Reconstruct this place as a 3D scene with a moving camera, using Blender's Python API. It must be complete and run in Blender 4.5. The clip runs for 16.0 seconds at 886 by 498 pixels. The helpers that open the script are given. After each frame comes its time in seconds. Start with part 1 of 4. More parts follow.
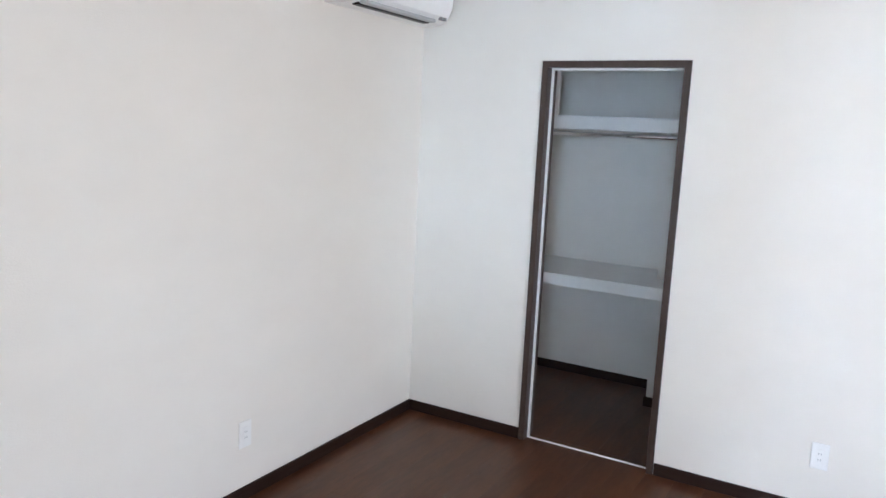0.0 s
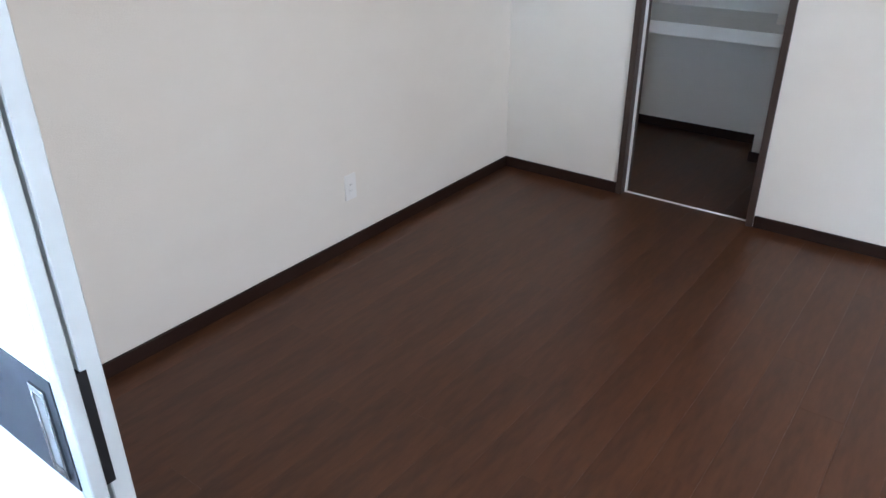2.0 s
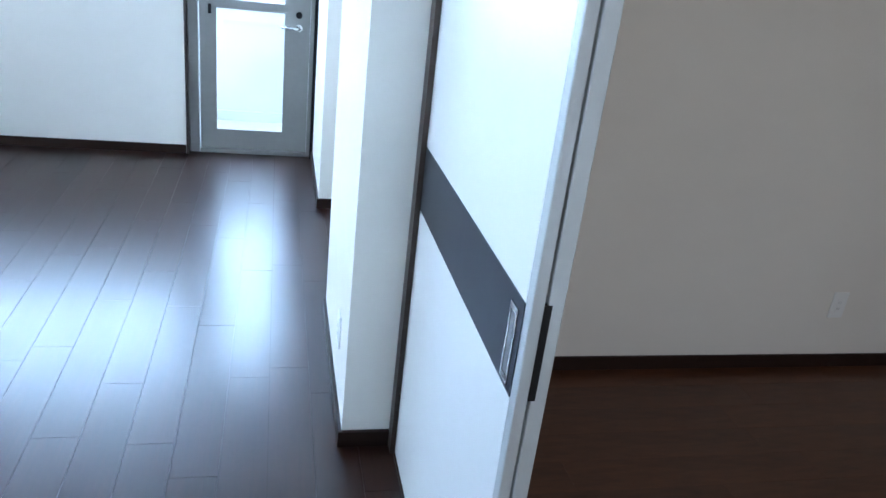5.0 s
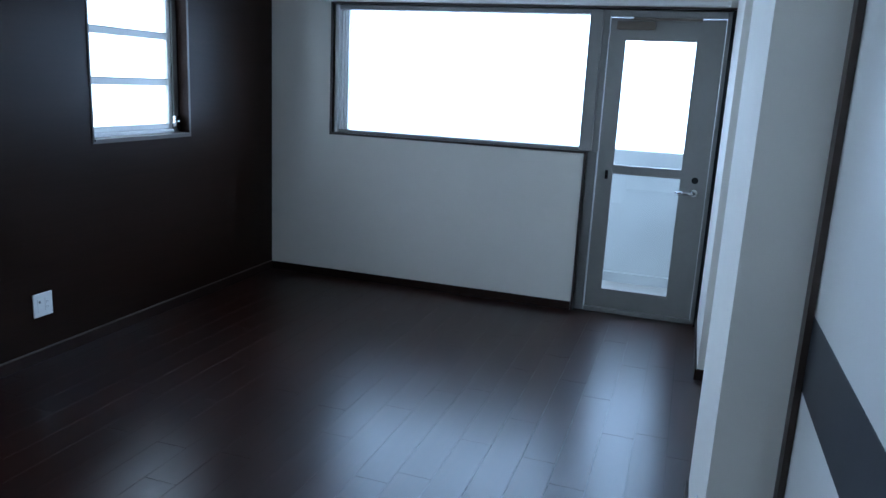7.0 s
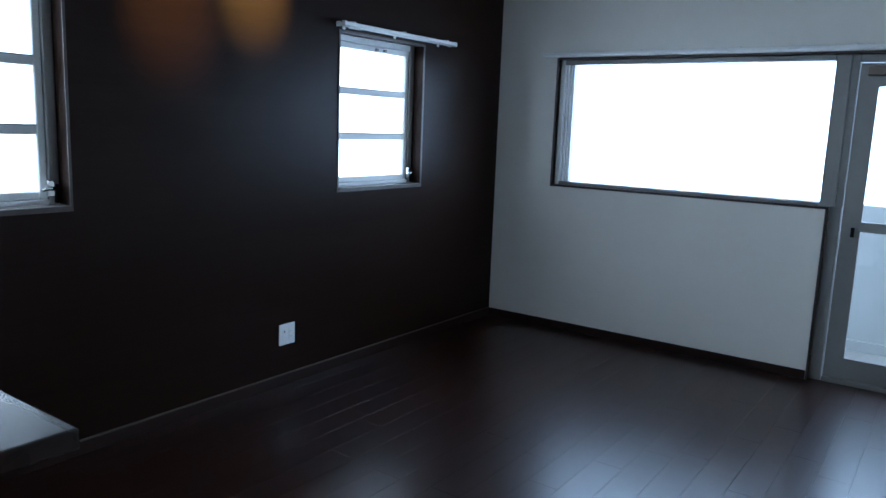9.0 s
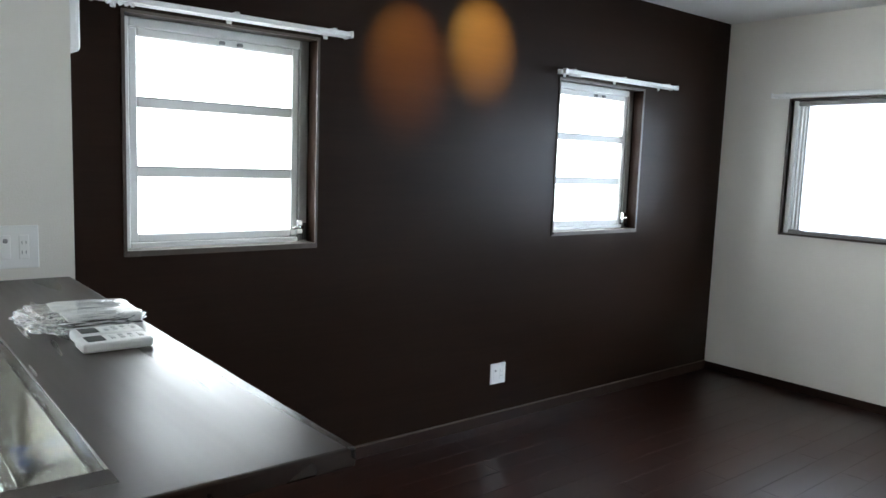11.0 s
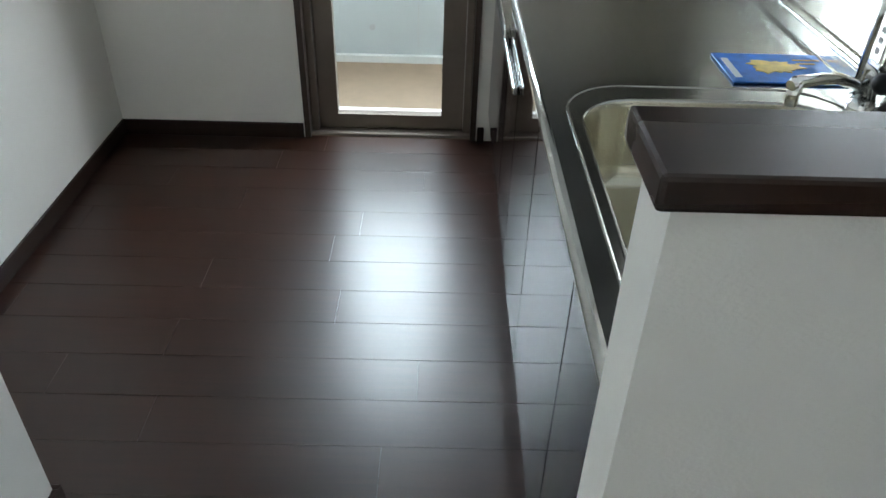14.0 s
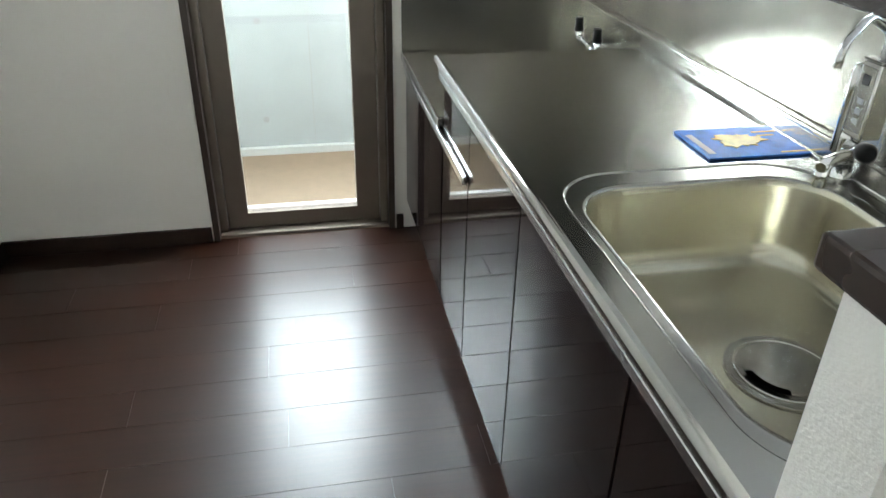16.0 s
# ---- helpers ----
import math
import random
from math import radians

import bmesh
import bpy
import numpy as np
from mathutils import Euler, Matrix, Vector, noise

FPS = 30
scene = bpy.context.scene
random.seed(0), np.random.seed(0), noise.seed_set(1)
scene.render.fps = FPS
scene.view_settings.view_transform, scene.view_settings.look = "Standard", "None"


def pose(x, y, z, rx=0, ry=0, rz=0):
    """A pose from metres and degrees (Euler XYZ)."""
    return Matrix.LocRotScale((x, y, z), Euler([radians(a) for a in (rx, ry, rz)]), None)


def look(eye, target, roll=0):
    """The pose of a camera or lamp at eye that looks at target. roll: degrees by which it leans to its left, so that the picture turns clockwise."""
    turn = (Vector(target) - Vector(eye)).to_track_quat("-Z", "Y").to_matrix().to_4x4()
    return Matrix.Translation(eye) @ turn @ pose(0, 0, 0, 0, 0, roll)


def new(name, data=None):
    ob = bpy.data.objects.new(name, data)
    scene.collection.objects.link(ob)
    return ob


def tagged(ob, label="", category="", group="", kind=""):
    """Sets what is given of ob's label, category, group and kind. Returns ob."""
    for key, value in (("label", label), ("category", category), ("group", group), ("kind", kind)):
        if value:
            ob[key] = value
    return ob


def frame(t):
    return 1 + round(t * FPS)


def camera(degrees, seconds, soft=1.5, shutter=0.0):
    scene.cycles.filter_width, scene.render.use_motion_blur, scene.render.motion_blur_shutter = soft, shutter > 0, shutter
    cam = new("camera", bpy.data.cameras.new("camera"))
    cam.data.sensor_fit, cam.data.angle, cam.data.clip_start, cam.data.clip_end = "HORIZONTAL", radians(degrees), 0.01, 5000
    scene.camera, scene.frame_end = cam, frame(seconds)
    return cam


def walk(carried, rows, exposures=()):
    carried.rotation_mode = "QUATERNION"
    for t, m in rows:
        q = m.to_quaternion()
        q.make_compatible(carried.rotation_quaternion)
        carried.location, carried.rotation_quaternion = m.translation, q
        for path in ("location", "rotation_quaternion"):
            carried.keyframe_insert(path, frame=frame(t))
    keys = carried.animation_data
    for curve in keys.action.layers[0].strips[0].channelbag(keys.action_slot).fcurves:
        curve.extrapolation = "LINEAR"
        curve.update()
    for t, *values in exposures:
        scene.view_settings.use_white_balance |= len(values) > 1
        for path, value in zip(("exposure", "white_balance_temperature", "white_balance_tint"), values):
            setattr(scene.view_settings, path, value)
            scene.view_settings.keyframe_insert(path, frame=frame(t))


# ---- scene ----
cam = camera(61.7, 16.0)
PATH = [
    (0, (3.072, -4.947, 1.646), (4.783, -3.963, 1.325), 2.7),
    (0.5, (3.07, -4.944, 1.63), (4.712, -3.878, 1.218), 1.5),
    (1, (3.052, -4.94, 1.61), (4.613, -3.831, 1.032), 1.0),
    (1.5, (3.063, -4.937, 1.596), (4.557, -3.788, 0.847), 0.3),
    (2, (3.054, -4.934, 1.584), (4.476, -3.864, 0.67), -0.3),
    (2.5, (3.041, -4.939, 1.576), (4.403, -3.875, 0.57), -0.8),
    (3, (3.021, -4.934, 1.562), (4.383, -3.875, 0.55), 0.9),
    (3.5, (2.987, -4.898, 1.562), (4.273, -3.704, 0.603), 4.3),
    (4, (2.97, -4.896, 1.571), (4.026, -3.431, 0.712), 4.7),
    (4.5, (2.957, -5.016, 1.539), (3.724, -3.339, 0.766), 6.2),
    (5, (2.95, -5.114, 1.556), (3.398, -3.326, 0.779), 6.9),
    (5.2, (2.966, -5.140, 1.565), (3.295, -3.325, 0.792), 6.4),
    (7.3, (3.082, -4.993, 1.497), (2.379, -3.16, 1.115), 2.9),
    (7.5, (3.109, -5.002, 1.501), (2.352, -3.186, 1.143), 2.9),
    (8, (3.11, -5.013, 1.502), (2.234, -3.248, 1.16), 2.7),
    (8.5, (3.091, -5.034, 1.482), (2.089, -3.334, 1.161), 2.5),
    (9, (3.073, -5.040, 1.500), (1.937, -3.428, 1.173), 2.2),
    (9.2, (3.064, -5.041, 1.502), (1.879, -3.465, 1.168), 2.3),
    (11.3, (3.035, -5.136, 1.508), (1.463, -3.922, 1.274), 1.4),
    (11.5, (3.024, -5.15, 1.504), (1.433, -3.964, 1.254), 0.9),
    (12, (2.995, -5.215, 1.486), (1.301, -4.226, 1.095), 3.0),
    (12.5, (2.948, -5.309, 1.465), (1.153, -4.668, 0.86), 5.0),
    (13, (2.864, -5.428, 1.448), (1.060, -5.092, 0.652), 4.8),
    (13.5, (2.757, -5.551, 1.398), (1.003, -5.429, 0.443), 2.5),
    (14, (2.650, -5.625, 1.355), (1.017, -5.608, 0.200), 1.7),
    (14.5, (2.540, -5.676, 1.349), (0.957, -5.721, 0.128), 0.8),
    (15, (2.491, -5.741, 1.342), (0.907, -5.698, 0.121), -0.1),
    (15.5, (2.499, -5.792, 1.342), (0.853, -5.599, 0.222), 0.4),
    (16, (2.508, -5.811, 1.351), (0.804, -5.46, 0.364), 1.2),
]
EXPOSURES = [
    (0.0, 2.4, 5400, 12), (1.0, 2.25, 5300, 12), (2.0, 2.05, 5450, 12), (2.5, 2.3, 5650, 13), (3.0, 2.55, 5650, 13), (3.5, 2.4, 5850, 13), (4.0, 1.65, 5750, 11), (4.6, 0.9, 5600, 10), (5.2, 0.75, 5350, 10),
    (7.3, -0.95, 5300, 10), (9.2, -0.95, 5450, 10), (11.3, 0.1, 7000, 13), (12.5, -0.1, 6900, 12), (13.5, 0.1, 6700, 11), (14.0, 0.1, 6650, 11), (14.5, 0.33, 6600, 10), (15.2, 0.52, 6850, 11), (16.0, 0.53, 7000, 12),
]
walk(cam, [(t, look(eye, target, roll)) for t, eye, target, roll in PATH], EXPOSURES)


# ---- world and light ----
world = bpy.data.worlds.new("world")
scene.world = world
world.use_nodes = True
sky = world.node_tree.nodes.new("ShaderNodeTexSky")
sky.sky_type = "NISHITA"
sky.sun_disc = False
sky.sun_elevation = radians(50)
sky.sun_rotation = radians(90)
world.node_tree.links.new(sky.outputs[0], world.node_tree.nodes["Background"].inputs[0])
world.node_tree.nodes["Background"].inputs[1].default_value = 0.08


def lamp(name, kind, m, energy, color, **settings):
    data = bpy.data.lights.new(name, kind)
    data.energy, data.color = energy, color
    if kind == "AREA":
        data.shape, data.size, data.size_y = "RECTANGLE", settings["size"][0], settings["size"][1]
    if kind == "SUN":
        data.angle = settings["angle"]
    if kind == "SPOT":
        data.spot_size, data.spot_blend, data.shadow_soft_size = settings["cone"], 1.0, 0.02
    ob = new(name, data)
    ob.matrix_world = m
    return ob


SKY = (0.62, 0.79, 1.0)
lamp("sun", "SUN", look((10, -3, 12), (0, -3, 0)), 1.2, (1.0, 0.96, 0.9), angle=radians(12))


def sky_window(name, eye, target, w, h, radiance, color=SKY):
    lamp(name, "AREA", look(eye, target), radiance * math.pi * w * h, color, size=(w, h))


L = 14.0
sky_window("skylight_north", (1.7, 1.35, 1.85), (1.7, 0, 1.85), 6.0, 1.7, L)
sky_window("skylight_west", (-1.05, -1.55, 1.7), (0, -1.55, 1.7), 5.9, 2.6, 10.0, (0.80, 0.91, 1.0))
sky_window("skylight_kitchen", (-1.25, -5.8, 1.85), (0, -5.8, 1.85), 3.0, 1.7, L * 1.75, (0.74, 0.89, 1.0))
sky_window("skylight_bedroom", (4.55, -6.85, 1.2), (4.55, -3, 1.2), 1.9, 1.9, 1.4, (1.0, 0.88, 0.75))
# Unseen spots added to cast two warm glows on the accent wall.
for y, z, e, c in ((-2.905, 1.99, 150, (1.0, 0.62, 0.13)), (-2.42, 2.12, 380, (1.0, 0.82, 0.20))):
    lamp("wall_glow_spot", "SPOT", look((0.66, y - 0.02, 2.475), (0, y, z + 0.02)), e, c, cone=radians(42))


# ---- materials ----
def mat(name, color, rough=0.5, metal=0.0, noise_scale=0.0, amount=0.1, bump=0.0, bump_scale=200.0, stretch=(1, 1, 1), coat=0.0, rough_var=0.0, spec=0.5, coat_rough=0.15):
    m = bpy.data.materials.new(name)
    m.use_nodes = True
    nt = m.node_tree
    n, ln = nt.nodes, nt.links
    b = n["Principled BSDF"]
    b.inputs["Base Color"].default_value = (*color, 1)
    b.inputs["Roughness"].default_value = rough
    b.inputs["Metallic"].default_value = metal
    b.inputs["Coat Weight"].default_value = coat
    b.inputs["Coat Roughness"].default_value = coat_rough
    b.inputs["Specular IOR Level"].default_value = spec
    tc = n.new("ShaderNodeTexCoord")
    mp = n.new("ShaderNodeMapping")
    mp.inputs["Scale"].default_value = stretch
    ln.new(tc.outputs["Object"], mp.inputs[0])
    if noise_scale:
        t1 = n.new("ShaderNodeTexNoise")
        t1.inputs["Scale"].default_value = noise_scale
        t1.inputs["Detail"].default_value = 6
        t1.inputs["Roughness"].default_value = 0.6
        ln.new(mp.outputs[0], t1.inputs["Vector"])
        t2 = n.new("ShaderNodeTexNoise")
        t2.inputs["Scale"].default_value = noise_scale * 0.13
        t2.inputs["Detail"].default_value = 3
        ln.new(mp.outputs[0], t2.inputs["Vector"])
        add = n.new("ShaderNodeMath")
        add.operation = "ADD"
        ln.new(t1.outputs[0], add.inputs[0])
        ln.new(t2.outputs[0], add.inputs[1])
        ramp = n.new("ShaderNodeMapRange")
        ramp.inputs["From Min"].default_value = 0.65
        ramp.inputs["From Max"].default_value = 1.35
        ramp.inputs["To Min"].default_value = 1 - amount
        ramp.inputs["To Max"].default_value = 1 + amount
        ln.new(add.outputs[0], ramp.inputs[0])
        mul = n.new("ShaderNodeVectorMath")
        mul.operation = "SCALE"
        mul.inputs[0].default_value = color
        ln.new(ramp.outputs[0], mul.inputs["Scale"])
        ln.new(mul.outputs[0], b.inputs["Base Color"])
        if rough_var:
            rr = n.new("ShaderNodeMapRange")
            rr.inputs["From Min"].default_value = 0.3
            rr.inputs["From Max"].default_value = 0.7
            rr.inputs["To Min"].default_value = rough - rough_var
            rr.inputs["To Max"].default_value = rough + rough_var
            ln.new(t2.outputs[0], rr.inputs[0])
            ln.new(rr.outputs[0], b.inputs["Roughness"])
    if bump:
        t3 = n.new("ShaderNodeTexNoise")
        t3.inputs["Scale"].default_value = bump_scale
        t3.inputs["Detail"].default_value = 3
        ln.new(mp.outputs[0], t3.inputs["Vector"])
        bp = n.new("ShaderNodeBump")
        bp.inputs["Strength"].default_value = bump
        bp.inputs["Distance"].default_value = 0.002
        ln.new(t3.outputs[0], bp.inputs["Height"])
        ln.new(bp.outputs[0], b.inputs["Normal"])
    return m


def glass_mat(name, color, rough=0.0):
    m = bpy.data.materials.new(name)
    m.use_nodes = True
    b = m.node_tree.nodes["Principled BSDF"]
    b.inputs["Base Color"].default_value = (*color, 1)
    b.inputs["Transmission Weight"].default_value = 1.0
    b.inputs["Roughness"].default_value = rough
    b.inputs["IOR"].default_value = 1.45
    return m


def plank_mat(name, color, axis, rough, coat, spec, amount=0.26, stretch=None, shade=0.12):
    """Dark stained boards: every board has its own shade, with streaks along the grain."""
    m = mat(name, color, rough, noise_scale=16, amount=amount, stretch=stretch or (5, 0.22, 5), rough_var=0.02, spec=spec, coat=coat, coat_rough=0.22)
    nt = m.node_tree
    b = nt.nodes["Principled BSDF"]
    link = b.inputs["Base Color"].links[0]
    src = link.from_socket
    info = nt.nodes.new("ShaderNodeObjectInfo")
    mr = nt.nodes.new("ShaderNodeMapRange")
    mr.inputs["To Min"].default_value = 1 - shade
    mr.inputs["To Max"].default_value = 1 + shade
    nt.links.new(info.outputs["Random"], mr.inputs[0])
    sc = nt.nodes.new("ShaderNodeVectorMath")
    sc.operation = "SCALE"
    nt.links.new(src, sc.inputs[0])
    nt.links.new(mr.outputs[0], sc.inputs["Scale"])
    nt.links.new(sc.outputs[0], b.inputs["Base Color"])
    return m


WALL = mat("white_wallpaper", (0.80, 0.768, 0.708), 0.85, noise_scale=6, amount=0.025, bump=0.4, bump_scale=300, stretch=(0.6, 0.6, 1))
CEIL = mat("ceiling_paper", (0.8, 0.8, 0.78), 0.9, noise_scale=6, amount=0.02, bump=0.3, bump_scale=220)
DARK = mat("dark_wall_panel", (0.0185, 0.0092, 0.0062), 0.32, spec=0.09, noise_scale=9, amount=0.15, bump=0.03, bump_scale=90, stretch=(1, 0.35, 7), rough_var=0.04)
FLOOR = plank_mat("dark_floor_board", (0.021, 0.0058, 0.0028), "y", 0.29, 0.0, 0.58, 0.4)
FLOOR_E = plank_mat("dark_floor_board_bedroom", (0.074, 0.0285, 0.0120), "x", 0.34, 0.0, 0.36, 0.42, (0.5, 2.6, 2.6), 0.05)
GROOVE = mat("floor_groove", (0.006, 0.003, 0.002), 0.7, noise_scale=20)
BASE = mat("dark_baseboard", (0.022, 0.011, 0.008), 0.4, spec=0.25, noise_scale=10, amount=0.25, stretch=(1, 1, 6))
# Brown trim of the small windows, lightened for the light falling on it.
CASING = mat("lit_brown_casing", (0.07, 0.052, 0.043), 0.42, noise_scale=12, amount=0.25, stretch=(6, 6, 0.6))
TRIM = mat("dark_wood_trim", (0.045, 0.028, 0.021), 0.42, noise_scale=12, amount=0.3, bump=0.08, stretch=(6, 6, 0.6))
BAR = mat("walnut_bar_top", (0.023, 0.0112, 0.0072), 0.29, noise_scale=10, amount=0.34, bump=0.01, bump_scale=5, stretch=(0.7, 9, 9), rough_var=0.07, spec=0.5)
BAR_Y = mat("walnut_bar_end", (0.023, 0.0112, 0.0072), 0.29, noise_scale=10, amount=0.34, bump=0.01, bump_scale=5, stretch=(9, 0.7, 9), rough_var=0.07, spec=0.5)
STEEL = mat("brushed_steel", (0.47, 0.46, 0.43), 0.2, 1.0, noise_scale=20, amount=0.06, bump=0.02, bump_scale=80, stretch=(1, 20, 1), rough_var=0.05)
STEEL_V = mat("steel_wall_sheet", (0.44, 0.42, 0.375), 0.23, 1.0, noise_scale=9, amount=0.2, bump=0.12, bump_scale=8, stretch=(1, 1, 0.035), rough_var=0.05)
BOWL = mat("satin_bowl_steel", (0.57, 0.54, 0.44), 0.24, 1.0, noise_scale=30, amount=0.05, bump=0.04, bump_scale=300)
SATIN = mat("satin_sink_steel", (0.47, 0.46, 0.43), 0.19, 1.0, noise_scale=30, amount=0.05, bump=0.012, bump_scale=300)
CHROME = mat("chrome", (0.80, 0.80, 0.80), 0.09, 1.0, noise_scale=30, amount=0.03)
ALU = mat("white_aluminium", (0.80, 0.80, 0.78), 0.5, 0.0, noise_scale=30, amount=0.04, spec=0.25)
RAILALU = mat("satin_handle_aluminium", (0.72, 0.72, 0.71), 0.24, 1.0, noise_scale=25, amount=0.05, bump=0.03, bump_scale=90, stretch=(0.1, 6, 6))
GREYALU = mat("grey_aluminium", (0.29, 0.283, 0.268), 0.42, 0.35, noise_scale=30, amount=0.05)
BRONZE = mat("bronze_aluminium", (0.20, 0.165, 0.135), 0.4, 0.5, noise_scale=30, amount=0.06)
WHITE = mat("white_plastic", (0.86, 0.86, 0.84), 0.35, noise_scale=20, amount=0.02)
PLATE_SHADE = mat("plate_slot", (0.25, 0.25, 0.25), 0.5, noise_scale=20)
BUTTON = mat("pale_grey_button", (0.5, 0.5, 0.49), 0.45, noise_scale=20)
BLACK = mat("black_plastic", (0.008, 0.008, 0.009), 0.4, noise_scale=20, spec=0.25)
DOORW = mat("white_door_film", (0.80, 0.81, 0.80), 0.38, noise_scale=8, amount=0.015, bump=0.05, bump_scale=200)
EDGE = mat("grey_white_edge", (0.46, 0.48, 0.48), 0.45, noise_scale=15, amount=0.03)
STRIP = mat("dark_grey_strip", (0.024, 0.027, 0.036), 0.42, noise_scale=12, amount=0.15, stretch=(1, 6, 1))
GLOSS = mat("gloss_black_brown_front", (0.014, 0.009, 0.008), 0.04, noise_scale=6, amount=0.15, stretch=(6, 1, 0.5), spec=0.2)
CONC = mat("pale_concrete", (0.30, 0.325, 0.33), 0.85, noise_scale=3, amount=0.12, bump=0.2, bump_scale=30)
TAN = mat("tan_balcony_sheet", (0.21, 0.15, 0.10), 0.8, noise_scale=20, amount=0.1, bump=0.2, bump_scale=90)
# North parapet concrete, coloured lighter to stand in for sunlight on it.
CONC_SUNLIT = mat("sunlit_parapet_tone", (0.55, 0.57, 0.57), 0.85, noise_scale=3, amount=0.1, bump=0.2, bump_scale=30)
LIGHT_GREY = mat("balcony_coating", (0.42, 0.43, 0.42), 0.75, noise_scale=8, amount=0.08)
BLUE = mat("blue_print", (0.012, 0.115, 0.42), 0.38, noise_scale=30, amount=0.6, spec=0.3)
YELLOW = mat("yellow_print", (0.62, 0.45, 0.10), 0.3, noise_scale=40, amount=0.5)
PAPER = mat("white_paper", (0.75, 0.75, 0.75), 0.6, noise_scale=20, amount=0.02)
GROUND = mat("ground_outside", (0.3, 0.31, 0.3), 0.9, noise_scale=0.3, amount=0.3)
GLASS = glass_mat("clear_glass", (0.98, 1.0, 0.99))
FROST = glass_mat("frosted_glass", (0.97, 0.99, 0.99), 0.25)
BAG = glass_mat("clear_plastic_bag", (0.96, 0.96, 0.96), 0.12)


# ---- builders ----
def box(bm, x0, x1, y0, y1, z0, z1):
    vs = [bm.verts.new((x, y, z)) for x in (min(x0, x1), max(x0, x1)) for y in (min(y0, y1), max(y0, y1)) for z in (min(z0, z1), max(z0, z1))]
    for f in ((0, 1, 3, 2), (4, 6, 7, 5), (0, 4, 5, 1), (2, 3, 7, 6), (0, 2, 6, 4), (1, 5, 7, 3)):
        bm.faces.new([vs[i] for i in f])


def boxes(*rows):
    bm = bmesh.new()
    for r in rows:
        box(bm, *r)
    return bm


def rbox(x0, x1, y0, y1, z0, z1, r=0.004, seg=2):
    bm = boxes((x0, x1, y0, y1, z0, z1))
    bmesh.ops.bevel(bm, geom=bm.edges[:], offset=r, segments=seg, affect="EDGES", profile=0.5)
    return bm


def tube(points, r, seg=12, cap=True):
    """A round bar along a line of points."""
    bm = bmesh.new()
    pts = [Vector(p) for p in points]
    rings = []
    side = None
    for i, p in enumerate(pts):
        d = (pts[min(i + 1, len(pts) - 1)] - pts[max(i - 1, 0)]).normalized()
        if side is None:
            side = d.orthogonal().normalized()
        side = (side - d * side.dot(d)).normalized()
        up = d.cross(side)
        rad = r[i] if isinstance(r, (list, tuple)) else r
        rings.append([bm.verts.new(p + rad * (math.cos(a) * side + math.sin(a) * up)) for a in [2 * math.pi * k / seg for k in range(seg)]])
    for a, b in zip(rings, rings[1:]):
        for k in range(seg):
            bm.faces.new((a[k], a[(k + 1) % seg], b[(k + 1) % seg], b[k])).smooth = True
    if cap:
        bm.faces.new(rings[0][::-1])
        bm.faces.new(rings[-1])
    return bm


def mesh_ob(name, bm, material, parent=None, label=""):
    bmesh.ops.recalc_face_normals(bm, faces=bm.faces[:])
    me = bpy.data.meshes.new(name)
    bm.to_mesh(me)
    bm.free()
    me.materials.append(material)
    ob = new(name, me)
    if parent:
        ob.parent = parent
    if label:
        ob["label"] = label
    return ob


def part(name, bm, material, parent, label=""):
    return mesh_ob(name, bm, material, parent, label)


def structure(name, bm, material, label):
    return tagged(mesh_ob(name, bm, material), label, name.rstrip("_0123456789").replace("_", " "), kind="structure")


def thing(name, label, category, group="", kind=""):
    return tagged(new(name), label, category, group, kind)


# ---- setting: walls, ceiling ----
CZ = 2.58
W1 = (-4.250, -3.415, 1.098, 2.03)
W2 = (-1.793, -0.990, 1.097, 2.015)
wall_west = structure("wall_west", boxes(
    (-0.18, 0, W1[1], W2[0], 0, CZ), (-0.18, 0, W2[1], 0.0, 0, CZ), (-0.18, 0, -4.70, W1[0], 0, CZ),
    (-0.18, 0, W1[0], W1[1], 0, W1[2]), (-0.18, 0, W1[0], W1[1], W1[3], CZ),
    (-0.18, 0, W2[0], W2[1], 0, W2[2]), (-0.18, 0, W2[0], W2[1], W2[3], CZ)), DARK, "dark brown wood-grain accent wall beside white walls")
DK = (-6.157, -5.482, 2.05)
wall_kitchen_west = structure("wall_kitchen_west", boxes(
    (-0.18, -0.02, -6.877, DK[0], 0, CZ), (-0.18, -0.02, DK[1], -4.70, 0, CZ), (-0.18, -0.02, DK[0], DK[1], DK[2], CZ)), WALL, "white papered wall with a glazed door")
NX = (0.505, 2.382, 3.208)
wall_north = structure("wall_north", boxes(
    (-0.18, NX[0], 0, 0.18, 0, CZ), (NX[0], NX[1], 0, 0.18, 0, 1.10), (NX[0], NX[2], 0, 0.18, 2.012, CZ), (NX[2], 3.6, 0, 0.18, 0, CZ)), WALL, "white papered wall with wide window")
wall_stub = structure("wall_stub", boxes((3.207, 3.42, -0.966, 0, 0, CZ)), WALL, "short white papered wall beside the glazed door")
wall_recess = structure("wall_recess", boxes((3.42, 3.55, -2.60, 0, 0, CZ)), WALL, "white papered wall of a shallow recess")
wall_pillar = structure("wall_pillar", boxes((3.18, 3.334, -3.15, -2.235, 0, CZ), (3.334, 3.43, -2.6, -2.235, 0, CZ)), WALL, "white papered wall end beside sliding doors")
wall_bedroom_north = structure("wall_bedroom_north", boxes((3.43, 6.9, -2.72, -2.60, 0, CZ)), WALL, "white papered bedroom wall with socket")
